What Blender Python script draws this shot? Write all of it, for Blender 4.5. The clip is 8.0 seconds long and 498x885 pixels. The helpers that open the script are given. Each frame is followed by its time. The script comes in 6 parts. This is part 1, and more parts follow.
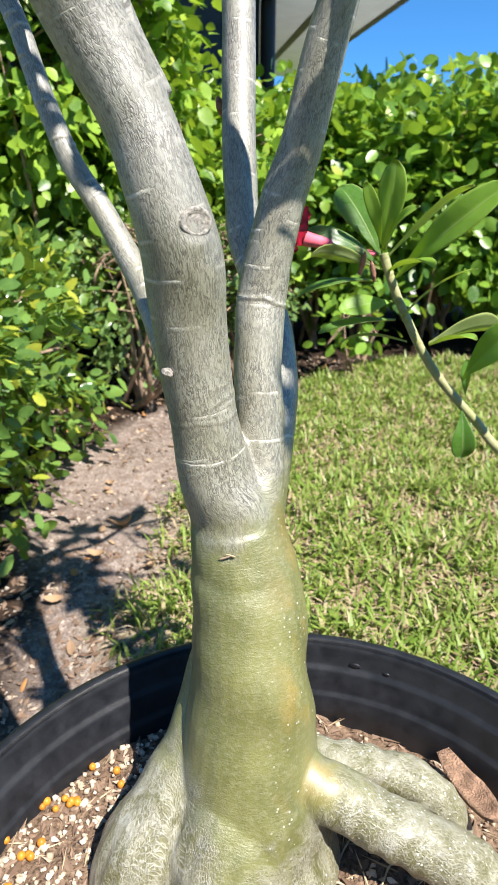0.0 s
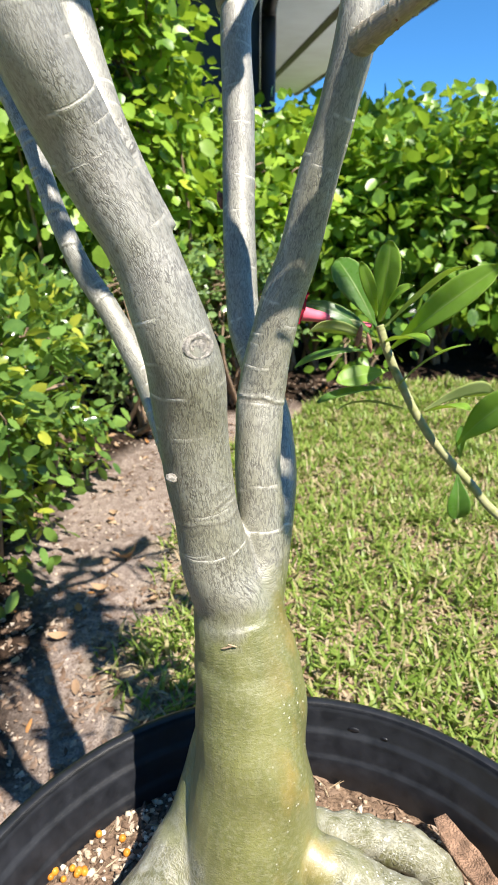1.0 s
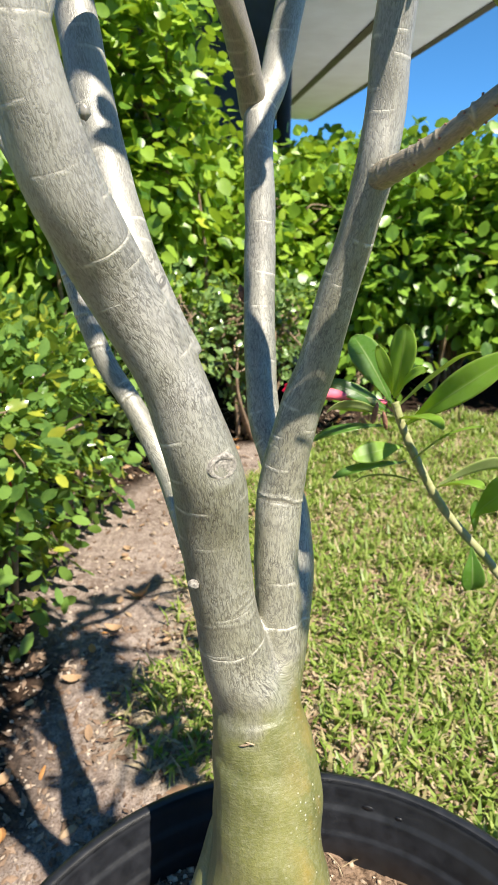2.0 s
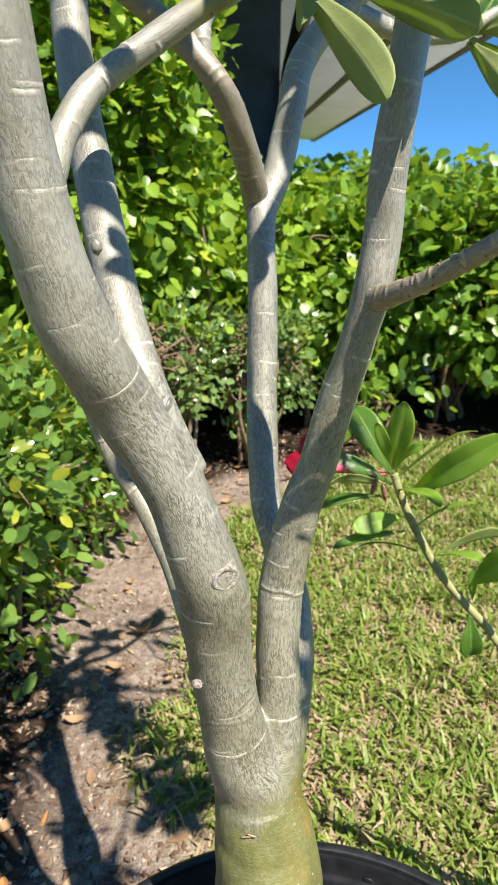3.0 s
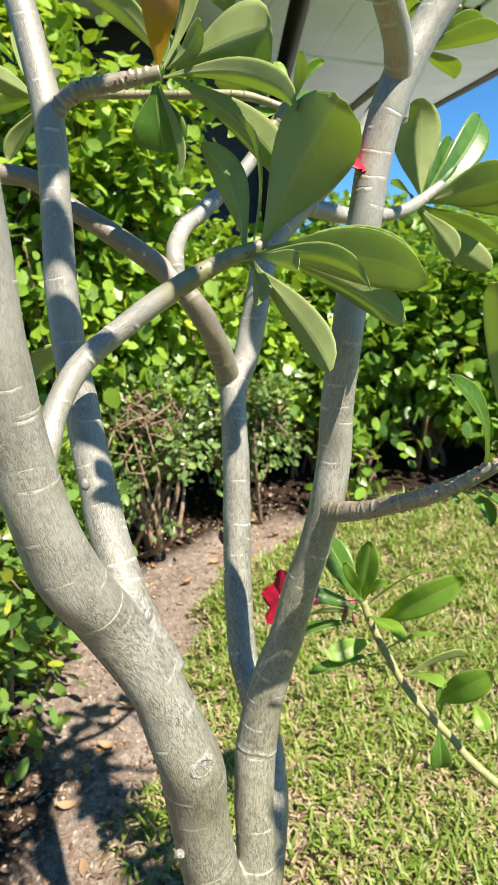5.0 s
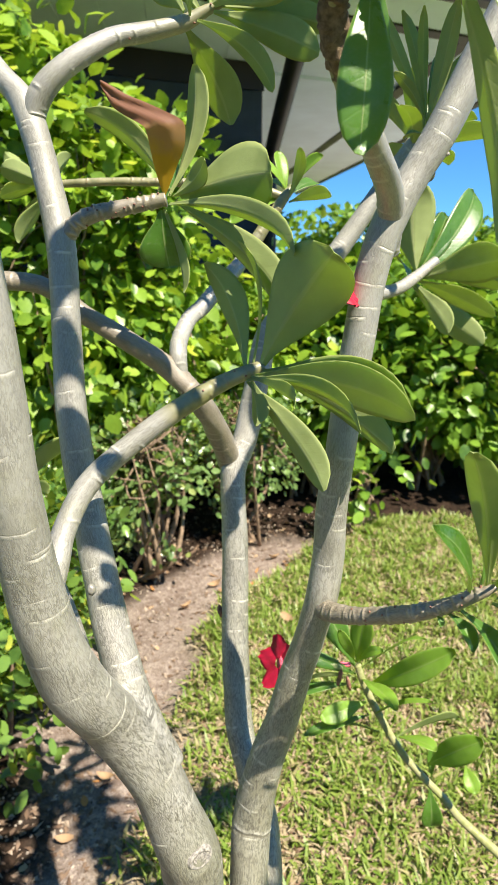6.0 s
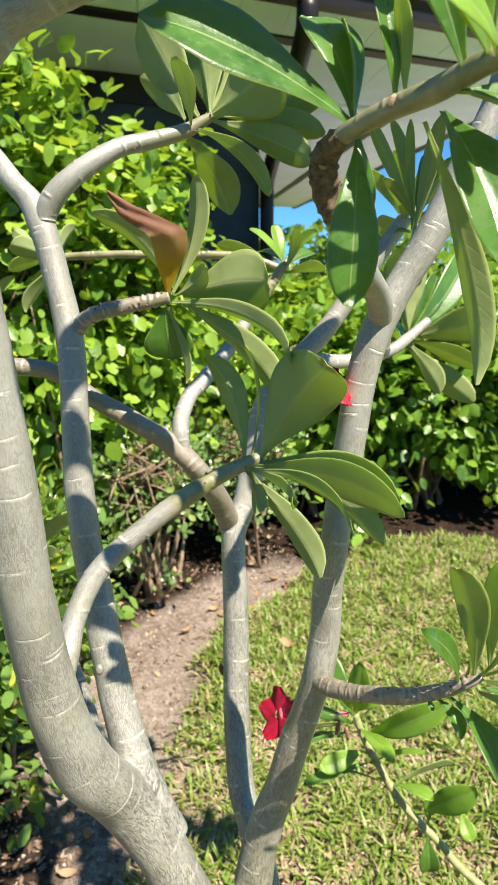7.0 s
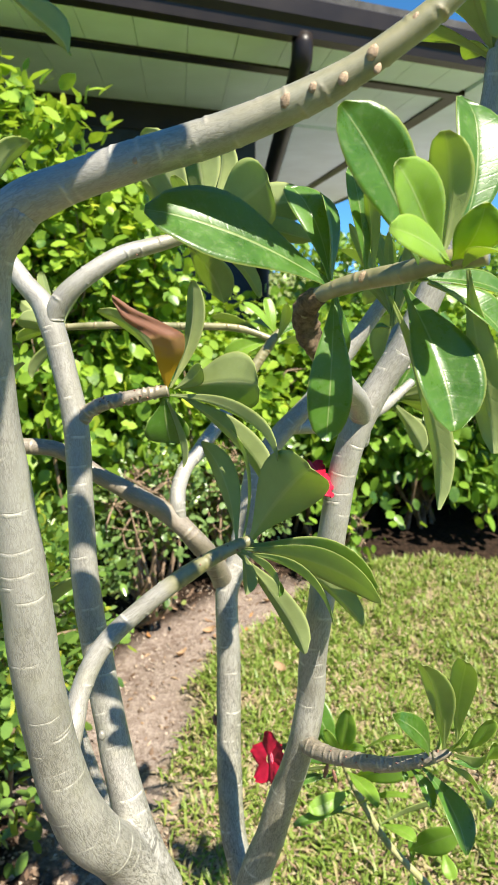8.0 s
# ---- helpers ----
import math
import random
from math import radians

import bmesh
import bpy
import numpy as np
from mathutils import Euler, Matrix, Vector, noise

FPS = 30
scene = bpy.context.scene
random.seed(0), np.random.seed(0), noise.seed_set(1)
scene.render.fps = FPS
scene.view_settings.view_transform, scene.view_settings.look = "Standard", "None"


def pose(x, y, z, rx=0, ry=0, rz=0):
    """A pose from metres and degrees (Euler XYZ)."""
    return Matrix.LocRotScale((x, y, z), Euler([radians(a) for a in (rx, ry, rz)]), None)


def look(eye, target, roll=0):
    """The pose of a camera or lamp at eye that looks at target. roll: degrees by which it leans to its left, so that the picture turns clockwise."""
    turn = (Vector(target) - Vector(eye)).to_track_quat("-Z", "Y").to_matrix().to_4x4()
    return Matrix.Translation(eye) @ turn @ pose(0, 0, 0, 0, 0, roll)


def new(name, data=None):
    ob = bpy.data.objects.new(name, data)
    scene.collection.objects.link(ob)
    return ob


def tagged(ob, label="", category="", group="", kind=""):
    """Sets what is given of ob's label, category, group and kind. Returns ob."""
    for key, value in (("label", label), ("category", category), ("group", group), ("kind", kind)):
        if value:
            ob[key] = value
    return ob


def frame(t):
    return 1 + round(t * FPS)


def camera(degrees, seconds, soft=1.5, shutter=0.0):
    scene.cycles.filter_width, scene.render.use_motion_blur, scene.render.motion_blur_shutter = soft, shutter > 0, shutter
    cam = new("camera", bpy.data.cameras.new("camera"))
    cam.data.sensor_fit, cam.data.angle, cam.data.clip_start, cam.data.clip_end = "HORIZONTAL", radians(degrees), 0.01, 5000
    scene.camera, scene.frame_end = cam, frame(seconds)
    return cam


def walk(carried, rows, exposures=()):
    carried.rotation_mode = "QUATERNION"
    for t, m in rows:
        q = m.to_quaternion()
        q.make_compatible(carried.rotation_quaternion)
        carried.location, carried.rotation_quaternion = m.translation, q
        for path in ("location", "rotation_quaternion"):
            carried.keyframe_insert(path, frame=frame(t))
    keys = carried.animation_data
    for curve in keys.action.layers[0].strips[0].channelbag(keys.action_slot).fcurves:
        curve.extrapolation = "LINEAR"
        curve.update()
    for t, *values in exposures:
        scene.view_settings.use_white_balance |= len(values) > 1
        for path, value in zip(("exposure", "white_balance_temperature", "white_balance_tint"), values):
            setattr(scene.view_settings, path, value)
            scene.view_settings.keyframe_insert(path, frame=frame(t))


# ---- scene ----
cam = camera(43.8, 8.0, soft=1.5)
cam.data.dof.use_dof, cam.data.dof.focus_distance, cam.data.dof.aperture_fstop = True, 0.44, 22.0
PATH = [
    (0, (0.027, 0.002, 0.858), (-0.025, 1.826, 0.04), 0.4),
    (0.5, (0.026, 0.005, 0.891), (-0.03, 1.833, 0.082), 0.2),
    (1, (0.028, 0.008, 0.926), (-0.032, 1.845, 0.137), 0.1),
    (1.5, (0.023, 0.014, 0.96), (-0.062, 1.862, 0.199), 0.0),
    (3, (0.02, 0.027, 1.063), (-0.088, 1.898, 0.365), 0.3),
    (3.5, (0.026, 0.031, 1.104), (-0.076, 1.91, 0.426), -0.1),
    (4, (0.032, 0.029, 1.141), (-0.059, 1.915, 0.482), -0.4),
    (5.5, (0.037, 0.01, 1.253), (-0.034, 1.918, 0.656), -0.4),
    (6, (0.038, 0.014, 1.298), (-0.038, 1.922, 0.704), 0.0),
    (6.5, (0.041, 0.013, 1.335), (-0.038, 1.925, 0.756), -0.3),
    (7, (0.038, 0.006, 1.367), (-0.035, 1.924, 0.803), -0.3),
    (7.5, (0.04, -0.006, 1.404), (-0.027, 1.916, 0.856), -0.2),
    (8, (0.043, -0.02, 1.445), (-0.017, 1.906, 0.908), -0.0),
]
walk(cam, [(t, look(eye, target, roll)) for t, eye, target, roll in PATH], exposures=[(0.0, 1.46, 6320, 8), (1.5, 1.44, 6610, 7), (3.0, 1.26, 6870, 5), (3.5, 1.27, 6850, 5), (4.0, 1.41, 6800, 5), (5.5, 1.46, 6910, 5), (6.5, 1.47, 6870, 5), (7.5, 1.49, 6810, 5), (8.0, 1.53, 6780, 5)])

# ---- world, sun, sky ----
SUN_TRAVEL = Vector((-0.3875, 0.3614, -0.848)).normalized()
world = bpy.data.worlds.new("sky")
scene.world = world
world.use_nodes = True
wt = world.node_tree
wt.nodes.clear()
sky = wt.nodes.new("ShaderNodeTexSky")
sky.sky_type = "NISHITA"
sky.sun_disc = False
sky.sun_elevation = math.asin(-SUN_TRAVEL.z)
sky.sun_rotation = math.atan2(-SUN_TRAVEL.x, -SUN_TRAVEL.y)
sky.altitude, sky.air_density, sky.dust_density, sky.ozone_density = 2500.0, 0.55, 0.0, 4.0
bg = wt.nodes.new("ShaderNodeBackground")
bg.inputs["Strength"].default_value = 0.114
wo = wt.nodes.new("ShaderNodeOutputWorld")
deep = wt.nodes.new("ShaderNodeHueSaturation")
deep.inputs["Hue"].default_value, deep.inputs["Saturation"].default_value, deep.inputs["Value"].default_value = 0.492, 1.18, 1.15
wt.links.new(sky.outputs[0], deep.inputs["Color"])
# a very clear day: the deep blue reaches far down to the horizon
around = wt.nodes.new("ShaderNodeTexCoord")
raised = wt.nodes.new("ShaderNodeVectorMath")
raised.inputs[1].default_value = (0.0, 0.0, 0.11)
wt.links.new(around.outputs["Generated"], raised.inputs[0])
wt.links.new(raised.outputs[0], sky.inputs["Vector"])
wt.links.new(deep.outputs[0], bg.inputs[0])
wt.links.new(bg.outputs[0], wo.inputs[0])
sun = new("sun", bpy.data.lights.new("sun", "SUN"))
sun.data.energy, sun.data.angle, sun.data.color = 4.05, radians(0.53), (1.0, 0.925, 0.835)
sun.matrix_world = Matrix.Translation((2.0, -3.0, 5.0)) @ SUN_TRAVEL.to_track_quat("-Z", "Y").to_matrix().to_4x4()


# ---- material helpers ----
class Mat:
    """A small builder for node materials."""

    def __init__(self, name):
        self.m = bpy.data.materials.new(name)
        self.m.use_nodes = True
        self.t = self.m.node_tree
        self.t.nodes.clear()
        self.out = self.n("ShaderNodeOutputMaterial")
        self.b = self.n("ShaderNodeBsdfPrincipled")
        self.wire(self.b.outputs[0], self.out.inputs[0])

    def n(self, kind):
        return self.t.nodes.new(kind)

    def wire(self, a, b):
        self.t.links.new(a, b)

    def put(self, sock, v):
        if hasattr(v, "is_output"):
            self.wire(v, sock)
        elif isinstance(v, (tuple, list)) and len(v) == 3 and sock.type == "RGBA":
            sock.default_value = (*v, 1)
        else:
            sock.default_value = v

    def set(self, **kw):
        for k, v in kw.items():
            self.put(self.b.inputs[k.replace("_", " ")], v)
        return self

    def pos(self):
        return self.n("ShaderNodeNewGeometry").outputs["Position"]

    def attr(self, name, out="Vector"):
        a = self.n("ShaderNodeAttribute")
        a.attribute_name = name
        return a.outputs[out]

    def island(self):
        return self.n("ShaderNodeNewGeometry").outputs["Random Per Island"]

    def rand(self):
        return self.n("ShaderNodeObjectInfo").outputs["Random"]

    def scaled(self, vec, s):
        a = self.n("ShaderNodeVectorMath")
        a.operation = "MULTIPLY"
        self.wire(vec, a.inputs[0])
        a.inputs[1].default_value = s if isinstance(s, tuple) else (s, s, s)
        return a.outputs[0]

    def noise(self, vec, scale, detail=3.0, rough=0.55, dist=0.0):
        a = self.n("ShaderNodeTexNoise")
        self.wire(vec, a.inputs["Vector"])
        a.inputs["Scale"].default_value = scale
        a.inputs["Detail"].default_value = detail
        a.inputs["Roughness"].default_value = rough
        a.inputs["Distortion"].default_value = dist
        return a.outputs["Fac"]

    def voronoi(self, vec, scale, feature="F1", out="Distance"):
        a = self.n("ShaderNodeTexVoronoi")
        a.feature = feature
        self.wire(vec, a.inputs["Vector"])
        a.inputs["Scale"].default_value = scale
        return a.outputs[out]

    def math(self, op, a, b=0.0, c=0.0):
        m = self.n("ShaderNodeMath")
        m.operation = op
        self.put(m.inputs[0], a)
        self.put(m.inputs[1], b)
        self.put(m.inputs[2], c)
        return m.outputs[0]

    def ramp(self, fac, lo, hi, a=0.0, b=1.0):
        m = self.n("ShaderNodeMapRange")
        self.put(m.inputs[0], fac)
        for i, v in ((1, lo), (2, hi), (3, a), (4, b)):
            m.inputs[i].default_value = v
        return m.outputs[0]

    def mix(self, fac, a, b, mode="MIX"):
        m = self.n("ShaderNodeMix")
        m.data_type, m.blend_type = "RGBA", mode
        self.put(m.inputs["Factor"], fac)
        self.put(m.inputs[6], a)
        self.put(m.inputs[7], b)
        return m.outputs[2]

    def sep(self, vec):
        s = self.n("ShaderNodeSeparateXYZ")
        self.wire(vec, s.inputs[0])
        return s.outputs

    def bump(self, height, strength=0.5, distance=0.001, prev=None):
        b = self.n("ShaderNodeBump")
        b.inputs["Strength"].default_value = strength
        b.inputs["Distance"].default_value = distance
        self.wire(height, b.inputs["Height"])
        if prev is not None:
            self.wire(prev, b.inputs["Normal"])
        self.wire(b.outputs[0], self.b.inputs["Normal"])
        return b.outputs[0]

    def translucent(self, colour, share):
        """Mixes light that shines through a thin leaf into the surface."""
        t = self.n("ShaderNodeBsdfTranslucent")
        self.put(t.inputs["Color"], colour)
        x = self.n("ShaderNodeMixShader")
        x.inputs[0].default_value = share
        self.wire(self.b.outputs[0], x.inputs[1])
        self.wire(t.outputs[0], x.inputs[2])
        self.wire(x.outputs[0], self.out.inputs[0])
        return self


# ---- mesh helpers ----
def mesh_of(name, verts, faces, mats=(), index=None, smooth=True):
    me = bpy.data.meshes.new(name)
    me.from_pydata([tuple(v) for v in verts], [], faces)
    for m in mats:
        me.materials.append(m)
    if index is not None:
        me.polygons.foreach_set("material_index", index)
    if smooth:
        me.polygons.foreach_set("use_smooth", [True] * len(me.polygons))
    me.update()
    return me


def thing(name, label, category, at=(0, 0, 0), **kw):
    """An Empty at a thing's base that parents its parts."""
    ob = new(name)
    ob.location = at
    ob.empty_display_size = 0.05
    return tagged(ob, label, category, **kw)


def hold(ob, parent):
    """Makes ob a part of parent without moving it."""
    ob.parent = parent
    chain = []
    while parent is not None:
        chain.insert(0, parent.matrix_parent_inverse @ parent.matrix_basis)
        parent = parent.parent
    whole = Matrix.Identity(4)
    for m in chain:
        whole = whole @ m
    ob.matrix_parent_inverse = whole.inverted()
    return ob


def part(name, me, parent, label=""):
    """Links a mesh, given in world places, as one part of a thing."""
    ob = hold(new(name, me), parent)
    return tagged(ob, label) if label else ob


def bm_mesh(name, bm, mat, smooth=False):
    me = bpy.data.meshes.new(name)
    bm.to_mesh(me)
    bm.free()
    me.materials.append(mat)
    if smooth:
        me.polygons.foreach_set("use_smooth", [True] * len(me.polygons))
    return me


def box_mesh(name, m, size, mat, bevel=0.004):
    bm = bmesh.new()
    bmesh.ops.create_cube(bm, size=1.0, matrix=m @ Matrix.Diagonal((*size, 1)))
    if bevel:
        bmesh.ops.bevel(bm, geom=bm.edges[:], offset=bevel, segments=1, affect="EDGES")
    return bm_mesh(name, bm, mat)


def lathe(name, profile, centre, mat, seg=128):
    """A profile of (radius, height) turned about an upright axis."""
    a = np.linspace(0, 2 * np.pi, seg, endpoint=False)
    v = np.concatenate([np.c_[centre[0] + r * np.cos(a), centre[1] + r * np.sin(a), np.full(seg, z)] for r, z in profile])
    faces = []
    for i in range(len(profile) - 1):
        for j in range(seg):
            k = (j + 1) % seg
            faces.append((i * seg + j, i * seg + k, (i + 1) * seg + k, (i + 1) * seg + j))
    return mesh_of(name, v, faces, [mat])


def spline(pts, step):
    """Smooth samples (place, radius, length along) through control points."""
    p = np.array(pts, float)
    p = np.vstack([2 * p[0] - p[1], p, 2 * p[-1] - p[-2]])
    out = []
    for i in range(1, len(p) - 2):
        n = max(2, int(np.linalg.norm(p[i + 1, :3] - p[i, :3]) / step))
        t = np.linspace(0, 1, n, endpoint=False)[:, None]
        a, b, c, d = p[i - 1], p[i], p[i + 1], p[i + 2]
        out.append(0.5 * (2 * b + (c - a) * t + (2 * a - 5 * b + 4 * c - d) * t**2 + (3 * b - a - 3 * c + d) * t**3))
    out.append(p[-2][None])
    q = np.vstack(out)
    s = np.r_[0, np.cumsum(np.linalg.norm(np.diff(q[:, :3], axis=0), axis=1))]
    return q[:, :3], np.maximum(q[:, 3], 0.0008), s


def frames_along(c):
    """Two unit vectors across the line at each sample, without twist."""
    t = np.gradient(c, axis=0)
    t /= np.linalg.norm(t, axis=1)[:, None]
    u = np.cross(t[0], (0, 1, 0.2))
    us = []
    for k in t:
        u = u - k * (u @ k)
        u = u / np.linalg.norm(u)
        us.append(u)
    us = np.array(us)
    return t, us, np.cross(t, us)


def tube(pts, step=0.004, seg=24, rough=0.0, seed=0, scars=0.0, gap=0.011):
    """A closed branch. Returns points, faces, the bark coordinates (round the branch and along it) and the leaf scars."""
    c, r, s = spline(pts, step)
    _, u, w = frames_along(c)
    a = np.linspace(0, 2 * np.pi, seg, endpoint=False)
    rr = r[:, None] * np.ones(seg)
    rg = np.random.RandomState(seed)
    mark = np.zeros_like(rr)
    if rough:
        for _ in range(5):
            k, m, ph = rg.uniform(20, 140), rg.randint(1, 4), rg.uniform(0, 7)
            rr = rr * (1 + rough * np.sin(k * s[:, None] + m * a + ph))
    if scars:
        s0 = rg.uniform(0, 0.01)
        while s0 < s[-1]:
            a1, wd, dip = rg.uniform(0, 7), rg.uniform(0.7, 1.7), rg.uniform(0.5, 1.2)
            da = np.abs((a - a1 + np.pi) % (2 * np.pi) - np.pi)
            q = s[:, None] - s0 - 0.0025 * np.cos(da)
            gate = np.clip((wd - da) / 0.4, 0, 1)
            g, g2 = np.exp(-((q / 0.0010) ** 2)) * gate, np.exp(-(((q + 0.0024) / 0.0014) ** 2)) * gate
            rr = rr + scars * dip * (g - 0.6 * g2)
            mark = np.maximum(mark, g * dip)
            s0 += gap * rg.uniform(0.5, 1.7)
    v = c[:, None] + rr[..., None] * (np.cos(a)[None, :, None] * u[:, None] + np.sin(a)[None, :, None] * w[:, None])
    n = len(c)
    bark = np.stack([r[:, None] * np.cos(a), r[:, None] * np.sin(a), s[:, None] * np.ones(seg)], -1)
    i, j = np.meshgrid(np.arange(n - 1), np.arange(seg), indexing="ij")
    k = (j + 1) % seg
    faces = np.stack([i * seg + j, i * seg + k, (i + 1) * seg + k, (i + 1) * seg + j], -1).reshape(-1, 4).tolist()
    faces += [list(range(seg))[::-1], list(range((n - 1) * seg, n * seg))]
    return v.reshape(-1, 3), faces, bark.reshape(-1, 3), mark.ravel()


def value_attr(me, name, arr):
    at = me.attributes.new(name, "FLOAT", "POINT")
    at.data.foreach_set("value", np.asarray(arr, dtype=np.float32).ravel())


def vec_attr(me, name, arr):
    at = me.attributes.new(name, "FLOAT_VECTOR", "POINT")
    at.data.foreach_set("vector", np.asarray(arr, dtype=np.float32).ravel())


def branch_mesh(name, pts, mat, step=0.0011, seg=30, rough=0.012, seed=0, scars=0.0006, young=(2.0, 3.0), gap=0.011):
    v, f, b, mark = tube(pts, step, seg, rough, seed, scars, gap)
    me = mesh_of(name, v, f, [mat])
    vec_attr(me, "bark", b)
    value_attr(me, "scar", mark)
    value_attr(me, "young", np.clip((b[:, 2] / b[:, 2].max() - young[0]) / (young[1] - young[0]), 0, 1))
    return me


# ---- materials ----
def bark_material(name="grey_bark", tint=(1.0, 1.0, 1.0)):
    m = Mat(name)
    b, p = m.attr("bark"), m.pos()
    x, _, z = m.sep(p)
    yg = m.attr("young", "Fac")
    wob = m.noise(p, 14.0, 3)
    # fine upright wrinkles, wavy and broken, stronger here and fainter there
    n1 = m.noise(m.scaled(b, (500.0, 500.0, 120.0)), 1.0, 2, 0.5, 0.5)
    n2 = m.noise(m.scaled(b, (330.0, 330.0, 85.0)), 1.0, 2, 0.5, 0.6)
    n3 = m.noise(m.scaled(b, (900.0, 900.0, 420.0)), 1.0, 2, 0.5, 0.4)
    crease = m.math("MAXIMUM", m.ramp(m.math("ABSOLUTE", m.math("SUBTRACT", n1, 0.5)), 0.006, 0.075, 1.0, 0.0), m.ramp(m.math("ABSOLUTE", m.math("SUBTRACT", n2, 0.5)), 0.006, 0.032, 0.8, 0.0))
    broken = m.ramp(m.noise(m.scaled(b, (260.0, 260.0, 120.0)), 1.0, 2), 0.30, 0.50, 0.25, 1.0)
    wrinkle = m.math("MAXIMUM", m.math("MULTIPLY", crease, broken), m.ramp(n3, 0.36, 0.46, 0.45, 0.0))
    worn = m.ramp(m.noise(m.scaled(b, (34.0, 34.0, 26.0)), 1.0, 3), 0.34, 0.60, 0.55, 1.0)
    wrinkle = m.math("MULTIPLY", wrinkle, m.math("MULTIPLY", worn, m.ramp(z, 0.90, 1.20, 1.0, 0.5)))
    # crescent leaf scars: one in each short stretch of a limb, turned and sized by chance
    bx, by, bs = m.sep(b)
    turn = m.math("ARCTAN2", by, bx)

    def crescents(per_metre, shift):
        row = m.math("MULTIPLY_ADD", bs, per_metre, shift)
        cell = m.n("ShaderNodeTexWhiteNoise")
        cell.noise_dimensions = "1D"
        m.wire(m.math("FLOOR", row), cell.inputs["W"])
        r1, r2, r3 = m.sep(cell.outputs["Color"])
        da = m.math("ABSOLUTE", m.math("WRAP", m.math("SUBTRACT", turn, m.math("MULTIPLY", r1, 6.283)), math.pi, -math.pi))
        q = m.math("DIVIDE", m.math("ADD", m.math("SUBTRACT", m.math("FRACT", row), 0.5), m.math("MULTIPLY", m.math("SUBTRACT", r2, 0.5), 0.3)), per_metre)
        q = m.math("ADD", q, m.math("MULTIPLY", m.math("COSINE", da), 0.0026))
        q = m.math("ADD", q, m.math("MULTIPLY", m.math("SUBTRACT", m.noise(m.scaled(b, 140.0), 1.0, 2), 0.5), 0.0018))
        wide = m.math("MULTIPLY_ADD", r3, 0.8, 0.45)
        gate = m.ramp(m.math("SUBTRACT", da, wide), -0.25, 0.05, 1.0, 0.0)
        lip = m.math("MULTIPLY", m.ramp(m.math("ABSOLUTE", q), 0.0004, 0.0021, 1.0, 0.0), gate)
        under = m.math("MULTIPLY", m.ramp(m.math("ABSOLUTE", m.math("SUBTRACT", q, 0.0012)), 0.0002, 0.0008, 1.0, 0.0), gate)
        return lip, under

    lip_a, under_a = crescents(38.0, 0.0)
    lip_b, under_b = crescents(61.0, 7.3)
    patchy = m.ramp(m.noise(m.scaled(b, (160.0, 160.0, 160.0)), 1.0, 2), 0.36, 0.52, 0.15, 1.0)
    limb = m.math("MULTIPLY", m.attr("limb", "Fac"), patchy)
    line = m.math("MULTIPLY", m.math("MAXIMUM", lip_a, m.math("MULTIPLY", lip_b, 0.6)), limb)
    line = m.math("MAXIMUM", line, m.math("MULTIPLY", m.attr("scar", "Fac"), patchy))
    groove = m.math("MULTIPLY", m.math("MAXIMUM", under_a, m.math("MULTIPLY", under_b, 0.6)), limb)
    groove = m.math("MAXIMUM", groove, m.attr("groove", "Fac"))
    grey = m.mix(m.ramp(wob, 0.35, 0.65), (0.280, 0.264, 0.226), (0.355, 0.336, 0.294))
    old = m.mix(m.ramp(wob, 0.35, 0.65), (0.238, 0.226, 0.160), (0.318, 0.303, 0.232))
    zz = m.math("SUBTRACT", m.math("ADD", z, m.math("MULTIPLY", m.math("SUBTRACT", wob, 0.5), 0.35)), m.ramp(x, -0.015, 0.025, 0.0, 0.15))
    grey = m.mix(m.ramp(zz, 0.92, 0.76), grey, old)
    grey = m.mix(m.ramp(m.noise(m.scaled(b, (60.0, 60.0, 30.0)), 1.0, 4, 0.6), 0.42, 0.66, 0.0, 0.40), grey, (0.41, 0.402, 0.35))
    grey = m.mix(m.ramp(m.noise(p, 32.0, 4, 0.6), 0.54, 0.72, 0.0, 0.35), grey, (0.27, 0.262, 0.165))
    grey = m.mix(m.math("MULTIPLY", wrinkle, 1.0), grey, (0.085, 0.074, 0.054))
    grey = m.mix(m.math("MULTIPLY", groove, 0.75), grey, (0.12, 0.10, 0.07))
    grey = m.mix(m.math("MULTIPLY", line, 0.62), grey, (0.70, 0.66, 0.56))
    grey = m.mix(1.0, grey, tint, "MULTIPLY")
    green = m.mix(m.ramp(m.noise(m.scaled(p, (30.0, 30.0, 12.0)), 1.0, 3), 0.35, 0.65), (0.105, 0.112, 0.022), (0.188, 0.186, 0.050))
    band = m.noise(m.scaled(b, (75.0, 75.0, 640.0)), 1.0, 3)
    green = m.mix(m.ramp(band, 0.46, 0.64, 0.0, 0.10), green, (0.30, 0.285, 0.14))
    green = m.mix(m.ramp(m.noise(m.scaled(b, (230.0, 230.0, 300.0)), 1.0, 4, 0.65), 0.46, 0.66, 0.0, 0.32), green, (0.33, 0.315, 0.19))
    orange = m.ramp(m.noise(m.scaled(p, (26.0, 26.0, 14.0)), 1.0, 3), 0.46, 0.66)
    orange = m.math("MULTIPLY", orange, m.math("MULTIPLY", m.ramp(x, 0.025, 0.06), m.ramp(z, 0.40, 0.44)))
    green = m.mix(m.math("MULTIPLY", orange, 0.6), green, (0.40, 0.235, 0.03))
